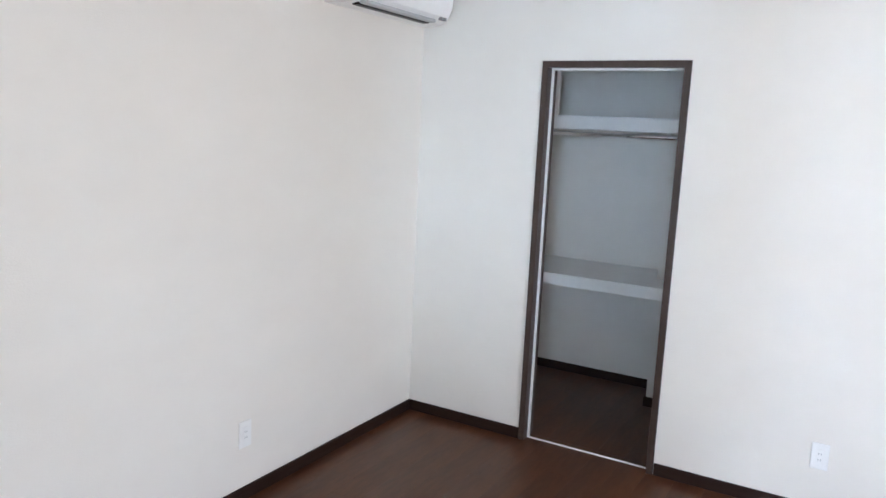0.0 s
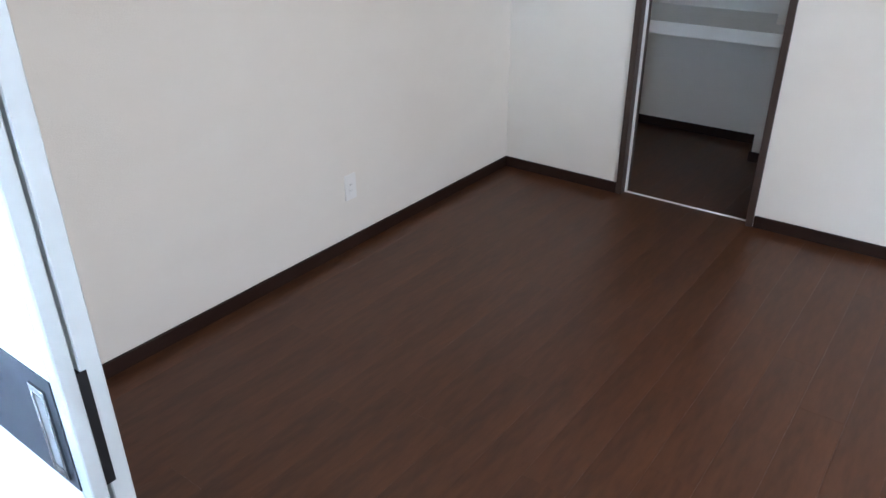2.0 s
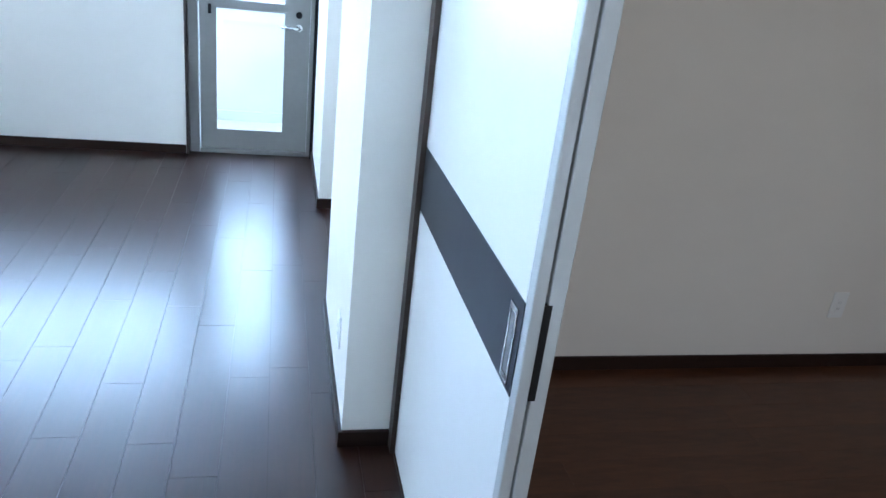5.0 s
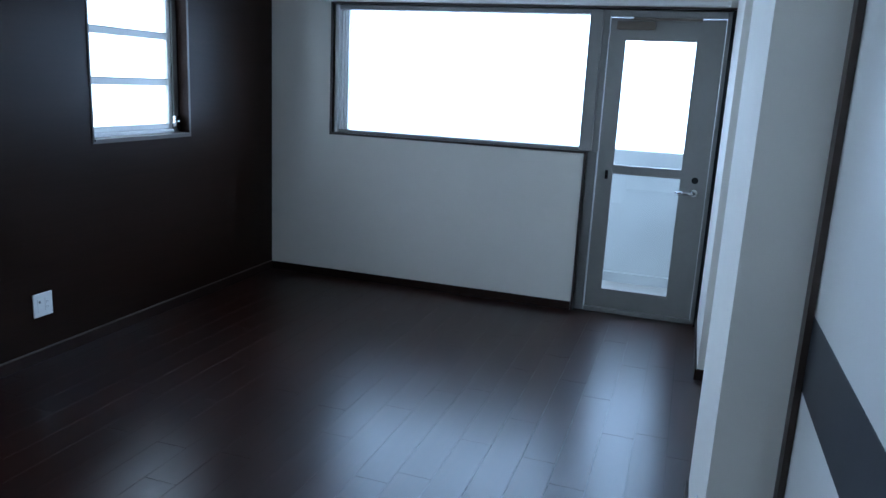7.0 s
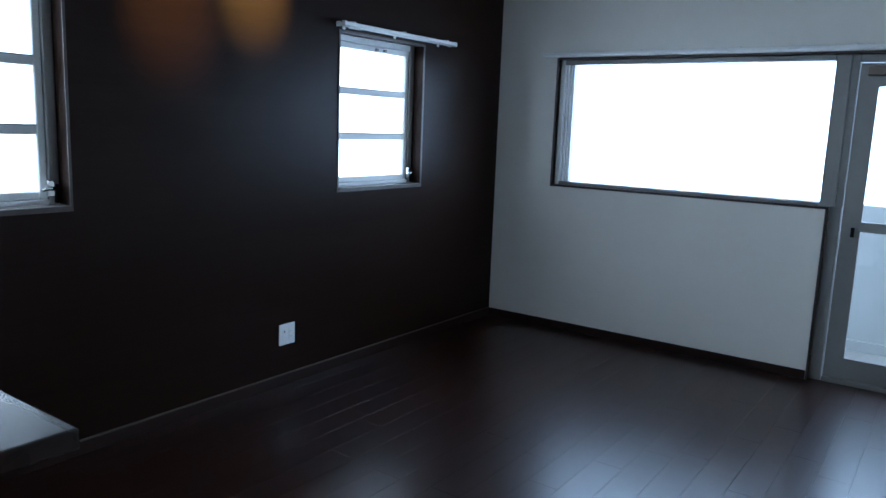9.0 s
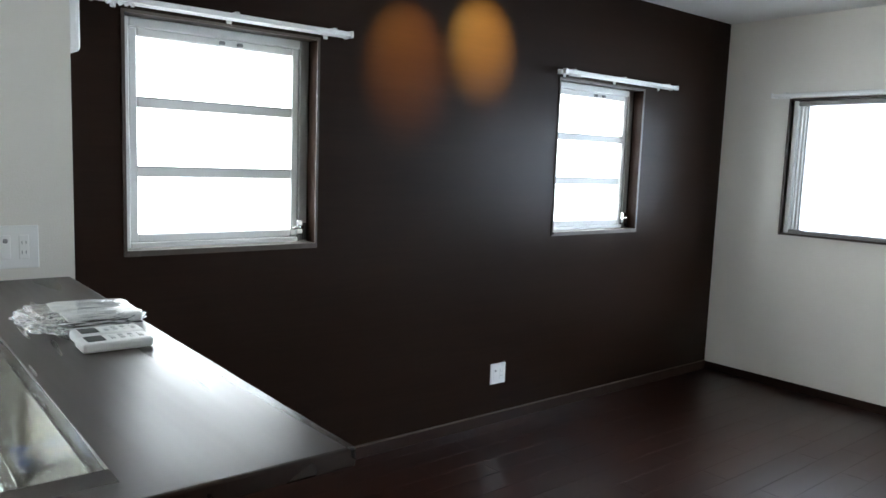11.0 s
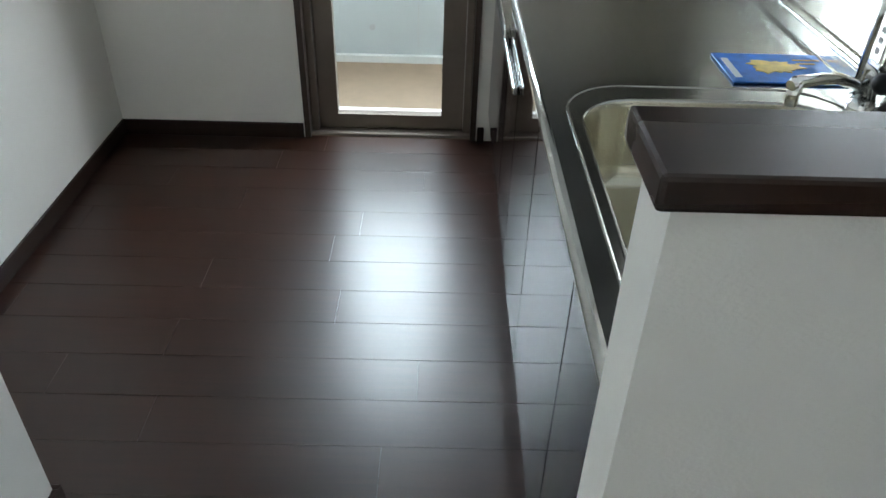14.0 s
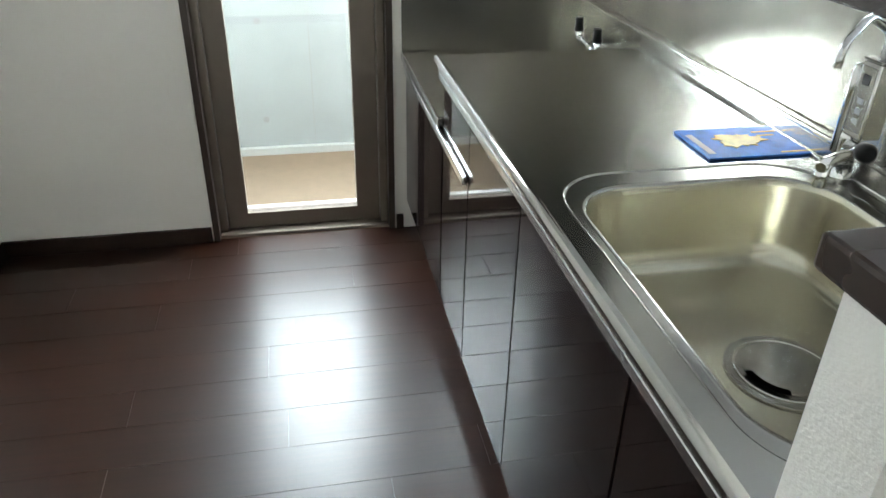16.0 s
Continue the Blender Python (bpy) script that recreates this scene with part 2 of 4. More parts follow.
wall_bedroom_west = structure("wall_bedroom_west", boxes((3.43, 3.50, -3.15, -2.72, 0, CZ), (3.334, 3.50, -7.05, -5.03, 0, CZ), (3.334, 3.46, -5.03, -3.15, 2.08, CZ)), WALL, "white papered wall over the sliding doors")
CL = (-4.165, -3.437, 2.002)
wall_bedroom_east = structure("wall_bedroom_east", boxes(
    (6.625, 6.725, CL[1], -2.72, 0, CZ), (6.625, 6.725, -7.0, CL[0], 0, CZ), (6.625, 6.725, CL[0], CL[1], CL[2], CZ)), WALL, "white papered bedroom wall with closet opening")
wall_bedroom_south = structure("wall_bedroom_south", boxes(
    (3.5, 3.7, -6.7, -6.55, 0, CZ), (5.4, 6.625, -6.7, -6.55, 0, CZ), (3.7, 5.4, -6.7, -6.55, 0, 0.35), (3.7, 5.4, -6.7, -6.55, 2.05, CZ)), WALL, "white papered bedroom wall with window opening")
for name, b in (("wall_closet_north", (6.725, 7.887, -2.95, -2.85, 0, CZ)), ("wall_closet_east", (7.887, 8.0, -5.2, -2.85, 0, CZ)), ("wall_closet_south", (6.725, 7.887, -5.2, -5.08, 0, CZ)), ("wall_closet_corner", (7.55, 7.887, -5.08, -3.875, 0, CZ))):
    tagged(structure(name, boxes(b), WALL, "white papered closet wall"), category="wall")
wall_south = structure("wall_south", boxes((-0.18, 1.70, -7.0, -6.872, 0, CZ), (1.70, 3.43, -7.0, -6.40, 0, CZ)), WALL, "white papered kitchen wall and corner")
wall_wing = structure("wall_wing", boxes((-0.02, 0.673, -4.888, -4.59, 0, CZ)), WALL, "white papered wing wall at the end of the bar")
ceiling = structure("ceiling", boxes((-0.18, 8.08, -7.05, 0.18, CZ, CZ + 0.15)), CEIL, "white papered ceiling")

HB = 0.06
def baseboard(name, rows):
    bm = boxes(*rows)
    bmesh.ops.bevel(bm, geom=[e for e in bm.edges if all(v.co.z > HB - 0.001 for v in e.verts)], offset=0.0025, segments=1, affect="EDGES")
    tagged(structure(name, bm, BASE, "dark brown wooden baseboard"), category="baseboard")

baseboard("baseboard_north", [(0.012, 2.365, -0.012, 0, 0, HB)])
baseboard("baseboard_west", [(0, 0.012, -4.59, 0, 0, HB)])
baseboard("baseboard_stub", [(3.195, 3.207, -0.978, 0, 0, HB), (3.207, 3.42, -0.978, -0.966, 0, HB)])
baseboard("baseboard_pillar", [(3.168, 3.18, -3.162, -2.235, 0, HB), (3.18, 3.333, -3.162, -3.15, 0, HB)])
baseboard("baseboard_bedroom_north", [(3.50, 6.625, -2.732, -2.72, 0, HB)])
baseboard("baseboard_bedroom_east", [(6.613, 6.625, -3.433, -2.732, 0, HB), (6.613, 6.625, -6.55, -4.169, 0, HB)])
baseboard("baseboard_closet", [(7.875, 7.887, -3.863, -2.962, 0, HB), (6.725, 7.887, -2.962, -2.95, 0, HB), (7.55, 7.875, -3.875, -3.863, 0, HB), (7.538, 7.55, -5.08, -3.863, 0, HB)])
baseboard("baseboard_kitchen", [(-0.02, -0.008, -6.865, -6.162, 0, HB), (-0.02, 1.70, -6.877, -6.865, 0, HB), (1.70, 3.334, -6.40, -6.388, 0, HB), (3.322, 3.334, -6.388, -5.03, 0, HB), (-0.02, -0.008, -5.476, -5.45, 0, HB), (1.688, 1.70, -6.865, -6.388, 0, HB)])

# Pale strip painted along the baseboard's top edge for the light it catches.
structure("trim_lit_edge", boxes((0.0, 0.0125, -4.55, -0.02, 0.0605, 0.0665)), mat("lit_edge_brown", (0.09, 0.065, 0.05), 0.4, noise_scale=12, amount=0.2), "thin pale brown strip painting the lit top edge of the accent wall baseboard")

# ---- outside ----
structure("ground", boxes((-400, 400, -400, 400, -9.2, -9.0)), GROUND, "pale ground far below the flat")
structure("balcony_north", boxes((-1.0, 4.6, 0.18, 1.25, -0.25, -0.03)), LIGHT_GREY, "pale coated balcony floor")
parn = structure("balcony_parapet_north", boxes((-1.0, 4.6, 1.10, 1.25, -0.03, 1.046), (-1.0, 4.6, 1.07, 1.10, -0.03, 0.05)), CONC_SUNLIT, "pale concrete balcony parapet with low kerb")
structure("balcony_kitchen", boxes((-1.15, -0.18, -7.4, -4.55, -0.25, -0.055)), TAN, "tan sheet balcony floor")
structure("balcony_parapet_kitchen", boxes((-1.15, -1.0, -7.4, -4.55, -0.055, 1.054)), CONC, "pale concrete parapet with form-tie holes")
structure("balcony_kerb", boxes((-1.0, -0.97, -7.4, -4.55, -0.055, -0.02)), LIGHT_GREY, "pale kerb along the balcony floor")
structure("balcony_end_wall", boxes((-1.15, -0.18, -7.5, -7.4, -0.25, 2.4)), CONC, "pale concrete balcony end wall")


# ---- windows and glazed doors ----
def casing_x(win, y0, y1, z0, z1):
    """Thin dark casing on the accent wall round an opening."""
    w, p = 0.012, 0.006
    for r in ((0, p, y0 - w, y0, z0 - w, z1 + w), (0, p, y1, y1 + w, z0 - w, z1 + w), (0, p, y0, y1, z1, z1 + w), (0, p, y0, y1, z0 - w, z0)):
        part("casing", boxes(r), CASING, win)
    part("window_sill", boxes((-0.075, 0.014, y0, y1, z0 - 0.001, z0 + 0.012)), CASING, win)


def small_window(name, w, label):
    y0, y1, z0, z1 = w
    win = thing(name, label, "window", kind="structure")
    casing_x(win, y0, y1, z0, z1)
    x0, x1 = -0.125, -0.075
    f, g = 0.038, 0.044
    zb = z0 + 0.012
    ys0, ys1 = y0 + f, y1 - 0.045
    for n, r in (("jamb", (x0, x1, y0, ys0, zb, z1)), ("head", (x0, x1, ys0, ys1, z1 - f, z1)), ("rail", (x0, x1, ys0, ys1, zb, zb + 0.022))):
        part(n, rbox(*r, r=0.004, seg=1), ALU, win)
    part("jamb", rbox(x0, x1, ys1, y1, zb, z1, r=0.004, seg=1), GREYALU, win, "grey aluminium jamb")
    # the sash, set back behind the frame and mitred by a fine joint
    sf = 0.034
    a, b = zb + 0.022, z1 - f
    for n, r in (("sash_stile", (x0 + 0.004, x1 - 0.012, ys0, ys0 + sf, a, b)), ("sash_stile", (x0 + 0.004, x1 - 0.012, ys1 - sf, ys1, a, b)), ("sash_rail", (x0 + 0.004, x1 - 0.012, ys0 + sf, ys1 - sf, b - sf, b)), ("sash_rail", (x0 + 0.004, x1 - 0.012, ys0 + sf, ys1 - sf, a, a + sf))):
        part(n, rbox(*r, r=0.005, seg=1), ALU, win)
    a, b, ys0, ys1 = a + sf, b - sf, ys0 + sf, ys1 - sf
    h = (b - a - 2 * g) / 3
    for i in range(3):
        za = a + i * (h + g)
        part("pane", boxes((-0.104, -0.098, ys0, ys1, za, za + h)), GLASS, win).visible_shadow = False
        if i:
            part("glazing_bar", rbox(-0.116, -0.090, ys0, ys1, za - g, za, r=0.006), ALU, win)
            part("bar_gasket", boxes((-0.0905, -0.0885, ys0, ys1, za - 0.006, za - 0.002)), PLATE_SHADE, win)
    for yy in (0.42, 0.50):
        part("stay_clip", rbox(-0.087, -0.070, y0 + yy - 0.012, y0 + yy + 0.012, z1 - f - 0.028, z1 - f - 0.012, r=0.003, seg=1), PLATE_SHADE, win)
    ly = y1 - 0.045
    hd = part("latch", rbox(-0.075, -0.052, ly - 0.016, ly + 0.016, z0 + 0.045, z0 + 0.115, r=0.006), CHROME, win, "chrome window latch")
    part("latch_lever", tube([(-0.052, ly, z0 + 0.08), (-0.035, ly, z0 + 0.083), (-0.025, ly - 0.02, z0 + 0.085), (-0.022, ly - 0.055, z0 + 0.078)], [0.009, 0.009, 0.008, 0.006]), CHROME, hd)
    part("keeper", rbox(-0.07, -0.055, ly + 0.018, ly + 0.034, z0 + 0.02, z0 + 0.10, r=0.003, seg=1), BLACK, win)
    return win


small_window("window_1", W1, "small three-pane louvre window with dark casing")
small_window("window_2", W2, "small three-pane louvre window with dark casing")

win3 = thing("window_3", "wide white aluminium window with dark casing", "window", kind="structure")
X0, X1, XR = NX
for r in ((X0 - 0.016, X0, -0.008, 0.17, 1.084, 2.026), (X0, X1 - 0.012, -0.008, 0.028, 1.086, 1.10), (X0, XR, -0.008, 0.17, 2.012, 2.026)):
    part("casing", boxes(r), TRIM, win3)
for n, r in (("jamb", (X0, X0 + 0.035, 0.028, 0.13, 1.10, 2.01)), ("jamb", (2.325, 2.41, 0.028, 0.13, 1.10, 2.01)), ("head", (X0 + 0.035, 2.325, 0.028, 0.13, 1.975, 2.01)), ("rail", (X0 + 0.035, 2.325, 0.028, 0.13, 1.10, 1.125))):
    part(n, rbox(*r, r=0.004, seg=1), ALU if n == "jamb" and r[0] < 1 else GREYALU, win3)
for xx in (X0 + 0.042, X0 + 0.066, X0 + 0.090):
    part("sash_stile", rbox(xx, xx + 0.016, 0.04, 0.085, 1.125, 1.975, r=0.003, seg=1), ALU, win3)
part("pane", boxes((X0 + 0.106, 2.325, 0.088, 0.094, 1.125, 1.975)), GLASS, win3).visible_shadow = False


def curtain_rail(label, along, a, b, z, n_brackets):
    """A double curtain rail; along: 'y' on the accent wall, 'x' on the wall with the wide window."""
    rail = thing("curtain_rail", label, "curtain rail", "curtain rails")
    def put(name, s0, s1, d0, d1, z0, z1, m, r=0.003):
        if along == "y":
            part(name, rbox(d0, d1, s0, s1, z0, z1, r=r, seg=1), m, rail)
        else:
            part(name, rbox(s0, s1, -d1, -d0, z0, z1, r=r, seg=1), m, rail)
    put("rail", a, b, 0.075, 0.095, z, z + 0.022, WHITE)
    put("rail", a, b, 0.032, 0.050, z, z + 0.020, WHITE)
    for e in (a, b - 0.012):
        put("end_cap", e - 0.002, e + 0.014, 0.070, 0.100, z - 0.004, z + 0.026, WHITE)
        put("end_cap", e - 0.002, e + 0.014, 0.028, 0.054, z - 0.004, z + 0.024, WHITE)
    for i in range(n_brackets):
        s = a + 0.09 + (b - a - 0.18) * i / (n_brackets - 1)
        put("bracket", s - 0.011, s + 0.011, 0.0, 0.09, z + 0.022, z + 0.030, ALU, 0.002)
        put("bracket_foot", s - 0.011, s + 0.011, 0.0, 0.006, z - 0.01, z + 0.022, ALU, 0.002)
    for k in range(5):
        s = a + 0.05 + 0.022 * k
        put("runner", s - 0.006, s + 0.006, 0.078, 0.092, z - 0.014, z, WHITE, 0.002)
    return rail


curtain_rail("white double curtain rail over a small window", "y", -4.381, -3.286, 2.05, 3)
curtain_rail("white double curtain rail over a small window", "y", -1.855, -0.745, 2.04, 3)
curtain_rail("long white curtain rail over the wide window", "x", 0.40, 3.165, 2.03, 5)


def lever_handle(door, along, pos, sgn):
    """A chrome lever with its rose. pos: the spindle on the door's face; sgn: the way the lever points."""
    x, y, z = pos
    if along == "x":   # door in the wall with the wide window, the room is towards -y
        r = part("rose", tube([(x, y, z), (x, y - 0.012, z)], 0.024, 16), CHROME, door)
        part("lever", tube([(x, y - 0.01, z), (x, y - 0.05, z), (x + sgn * 0.02, y - 0.06, z), (x + sgn * 0.115, y - 0.058, z)], [0.010, 0.010, 0.011, 0.008]), CHROME, r, "chrome lever handle")
    else:
        r = part("rose", tube([(x, y, z), (x + 0.012, y, z)], 0.024, 16), CHROME, door)
        part("lever", tube([(x + 0.01, y, z), (x + 0.05, y, z), (x + 0.06, y + sgn * 0.02, z), (x + 0.058, y + sgn * 0.115, z)], [0.010, 0.010, 0.011, 0.008]), CHROME, r, "chrome lever handle")


door1 = thing("door_1", "grey aluminium glazed balcony door, closed", "door", kind="structure")
DX0, DX1 = 2.382, 3.208
part("casing", boxes((DX0 - 0.014, DX0, -0.008, 0.05, 0, 1.10)), TRIM, door1)
part("casing", boxes((DX1 - 0.022, DX1, -0.004, 0.05, 0, 2.01)), BLACK, door1)
for n, r in (("frame_jamb", (DX0, DX0 + 0.065, 0.05, 0.13, 0, 1.10)), ("frame_jamb", (2.41, 2.452, 0.05, 0.13, 1.10, 2.01)), ("frame_jamb", (DX1 - 0.045, DX1, 0.05, 0.13, 0, 2.01)), ("frame_head", (2.452, DX1 - 0.045, 0.05, 0.13, 1.965, 2.01)), ("threshold", (2.452, DX1 - 0.045, 0.045, 0.13, 0, 0.03))):
    part(n, rbox(*r, r=0.003, seg=1), GREYALU, door1)
leaf = part("door_leaf", boxes((2.456, 2.552, 0.06, 0.105, 0.034, 1.96), (3.005, 3.16, 0.06, 0.105, 0.034, 1.96), (2.552, 3.005, 0.06, 0.105, 0.034, 0.158), (2.552, 3.005, 0.06, 0.105, 1.832, 1.96), (2.552, 3.005, 0.064, 0.10, 0.972, 1.012)), GREYALU, door1, "grey aluminium door leaf")
for z0, z1 in ((0.158, 0.972), (1.012, 1.832)):
    part("pane", boxes((2.552, 3.005, 0.08, 0.086, z0, z1)), GLASS, leaf).visible_shadow = False
    for r in ((2.552, 2.562, 0.055, 0.08, z0, z1), (2.995, 3.005, 0.055, 0.08, z0, z1), (2.562, 2.995, 0.055, 0.08, z0, z0 + 0.01), (2.562, 2.995, 0.055, 0.08, z1 - 0.01, z1)):
        part("glazing_bead", boxes(r), GREYALU, leaf)
part("door_closer", rbox(2.50, 2.74, 0.012, 0.06, 1.885, 1.94, r=0.006), BRONZE, door1, "dark grey hydraulic door closer")
part("closer_arm", rbox(2.60, 3.02, 0.02, 0.035, 1.945, 1.962, r=0.003, seg=1), BRONZE, door1)
part("lock", tube([(3.086, 0.06, 0.962), (3.086, 0.045, 0.962)], 0.021, 16), BLACK, door1, "dark thumb-turn lock")
part("hinge", rbox(2.512, 2.532, 0.045, 0.06, 0.925, 0.985, r=0.003, seg=1), BLACK, door1)
lever_handle(door1, "x", (3.088, 0.06, 0.879), -1)

door2 = thing("door_2", "bronze aluminium glazed kitchen door, closed", "door", kind="structure")
Y0, Y1 = DK[0], DK[1]
for r in ((-0.16, -0.012, Y0, Y0 + 0.022, 0, 2.05), (-0.16, -0.012, Y1 - 0.022, Y1, 0, 2.05), (-0.16, -0.012, Y0 + 0.022, Y1 - 0.022, 2.028, 2.05)):
    part("casing", boxes(r), TRIM, door2)
for n, r in (("frame_jamb", (-0.15, -0.06, Y0 + 0.022, Y0 + 0.05, 0, 2.028)), ("frame_jamb", (-0.15, -0.06, Y1 - 0.05, Y1 - 0.022, 0, 2.028)), ("frame_head", (-0.15, -0.06, Y0 + 0.05, Y1 - 0.05, 1.99, 2.028)), ("threshold", (-0.15, -0.035, Y0 + 0.022, Y1 - 0.022, 0, 0.012))):
    part(n, rbox(*r, r=0.003, seg=1), BRONZE, door2)
GY0, GY1 = -6.032, -5.619
leaf = part("door_leaf", boxes((-0.13, -0.085, Y0 + 0.052, GY0, 0.014, 1.985), (-0.13, -0.085, GY1, Y1 - 0.052, 0.014, 1.985), (-0.13, -0.085, GY0, GY1, 0.014, 0.072), (-0.13, -0.085, GY0, GY1, 1.86, 1.985)), BRONZE, door2, "bronze aluminium door leaf")
part("pane", boxes((-0.112, -0.106, GY0, GY1, 0.072, 1.86)), GLASS, leaf).visible_shadow = False
lever_handle(door2, "y", (-0.085, -6.07, 0.903), 1)
part("lock", tube([(-0.085, -6.072, 0.985), (-0.072, -6.072, 0.985)], 0.020, 16), SATIN, door2, "round steel lock")
part("outer_sill", rbox(-0.195, -0.131, GY0 - 0.06, GY1 + 0.06, 0.0, 0.055, r=0.004, seg=1), ALU, door2, "pale sill outside the glass")


# ---- sliding doors between living room and bedroom ----
trim = structure("trim_sliding_door", boxes((3.334, 3.3495, -3.205, -3.10, 0, 2.08), (3.43, 3.45, -3.168, -3.15, 0, 2.08), (3.328, 3.506, -5.03, -5.005, 0, 2.055)), TRIM, "dark wooden jamb at the sliding doors")
rail = structure("trim_door_track", boxes((3.345, 3.425, -5.005, -3.17, -0.002, 0.0035)), TRIM, "dark floor track of the sliding doors")
head = structure("trim_door_head", boxes((3.334, 3.46, -5.03, -3.168, 2.055, 2.079)), TRIM, "dark wooden head over the sliding doors")


def sliding_door(x0, x1, y0, y1, label, strip):
    d = thing("sliding_door", label, "sliding door", "sliding doors")
    za, zb = 0.844, 1.025
    e = 0.028
    if strip:
        for z0, z1 in ((0.005, za), (zb, 2.055)):
            part("panel", boxes((x0, x1, y0 + e, y1, z0, z1)), DOORW, d)
        part("band", boxes((x0 - 0.0015, x1, y0 + e, y1, za, zb)), STRIP, d, "dark grey band across the door")
        hx = x0 - 0.0015
        yh = y0 + 0.066
        pull = part("pull", boxes((hx - 0.003, hx, yh - 0.020, yh - 0.013, 0.856, 1.002), (hx - 0.003, hx, yh + 0.013, yh + 0.020, 0.856, 1.002), (hx - 0.003, hx, yh - 0.013, yh + 0.013, 0.856, 0.868), (hx - 0.003, hx, yh - 0.013, yh + 0.013, 0.990, 1.002)), SATIN, d, "satin steel flush pull frame")
        part("pull_recess", boxes((hx - 0.001, hx, yh - 0.013, yh + 0.013, 0.868, 0.990)), PLATE_SHADE, pull)
    else:
        part("panel", boxes((x0, x1, y0 + e, y1, 0.005, 2.055)), DOORW, d)
    part("edge", rbox(x0, x1, y0, y0 + e, 0.005, 2.055, r=0.002, seg=1), EDGE, d, "grey-white edge strip")
    return d


sliding_door(3.351, 3.373, -4.132, -3.13, "white sliding door with dark grey band and chrome pull", True)
second = sliding_door(3.379, 3.408, -4.129, -3.13, "white sliding door leaf behind another leaf", False)
part("edge_pull", boxes((3.3735, 3.387, -4.1296, -4.09, 0.852, 1.034)), BLACK, second, "black finger pull in the door edge")


# ---- closet ----
frame_c = structure("door_frame_closet", boxes(
    (6.610, 6.735, CL[0], CL[0] + 0.032, 0, CL[2]), (6.610, 6.735, CL[1] - 0.032, CL[1], 0, CL[2]), (6.610, 6.735, CL[0] + 0.032, CL[1] - 0.032, CL[2] - 0.032, CL[2])), TRIM, "dark wooden frame round the closet opening")
structure("trim_closet_track", boxes((6.660, 6.670, CL[0] + 0.032, CL[1] - 0.032, 0, 0.006), (6.660, 6.670, CL[1] - 0.044, CL[1] - 0.032, 0.006, CL[2] - 0.032), (6.660, 6.670, CL[0] + 0.032, CL[1] - 0.044, CL[2] - 0.042, CL[2] - 0.032)), ALU, "pale metal track round the closet frame")
SF = 7.27
shelf = thing("closet_shelf", "thick white closet shelf fixed between walls", "shelf", "closet shelves")
part("board", boxes((SF, 7.55, -4.60, -3.875, 0.735, 0.805), (SF, 7.887, -3.875, -2.95, 0.735, 0.805)), WHITE, shelf)
shelf2 = thing("closet_shelf", "upper white closet shelf with hanging rail", "shelf", "closet shelves")
part("board", boxes((SF, 7.55, -4.60, -3.875, 1.678, 1.757), (SF, 7.887, -3.875, -2.95, 1.678, 1.757)), WHITE, shelf2)
rod = part("hanging_rail", tube([(SF + 0.01, -4.60, 1.650), (SF + 0.01, -2.951, 1.650)], 0.013, 14), CHROME, shelf2, "steel hanging rail")
for yy in (-2.965, -3.93):
    part("rail_holder", boxes((SF + 0.002, SF + 0.018, yy - 0.012, yy + 0.012, 1.650, 1.680)), ALU, shelf2)
post = thing("closet_post", "slim pale metal post above the shelf", "post")
part("post", rbox(SF + 0.01, SF + 0.035, -3.27, -3.245, 1.757, CZ, r=0.003, seg=1), ALU, post)


# ---- air conditioner ----
ac = thing("air_conditioner", "white wall-mounted air conditioner unit", "air conditioner")
bm = bmesh.new()
prof = [(0.0, 2.180), (0.10, 2.175), (0.15, 2.185), (0.19, 2.215), (0.21, 2.26), (0.218, 2.34), (0.21, 2.445), (0.18, 2.46), (0.0, 2.46)]
AX0, AX1, AY = 5.77, 6.57, -2.72
rings = [[bm.verts.new((x, AY - d * s, 2.32 + (z - 2.32) * s2)) for d, z in prof] for x, s, s2 in ((AX0, 0.93, 0.95), (AX0 + 0.012, 1, 1), (AX1 - 0.012, 1, 1), (AX1, 0.93, 0.95))]
for a, b in zip(rings, rings[1:]):
    for k in range(len(prof)):
        bm.faces.new((a[k], a[(k + 1) % len(prof)], b[(k + 1) % len(prof)], b[k]))
bm.faces.new(rings[0]); bm.faces.new(rings[-1])
part("body", bm, WHITE, ac)
part("air_slot", rbox(AX0 + 0.06, AX1 - 0.14, AY - 0.150, AY - 0.112, 2.172, 2.186, r=0.003, seg=1), BLACK, ac, "dark air outlet slot")
part("flap", rbox(AX0 + 0.06, AX1 - 0.14, AY - 0.192, AY - 0.152, 2.176, 2.192, r=0.004, seg=1), EDGE, ac, "pale grey air flap")
for dx in (0.075, 0.042):
    part("display", rbox(AX1 - dx - 0.018, AX1 - dx, AY - 0.197, AY - 0.176, 2.196, 2.212, r=0.002, seg=1), PLATE_SHADE, ac)


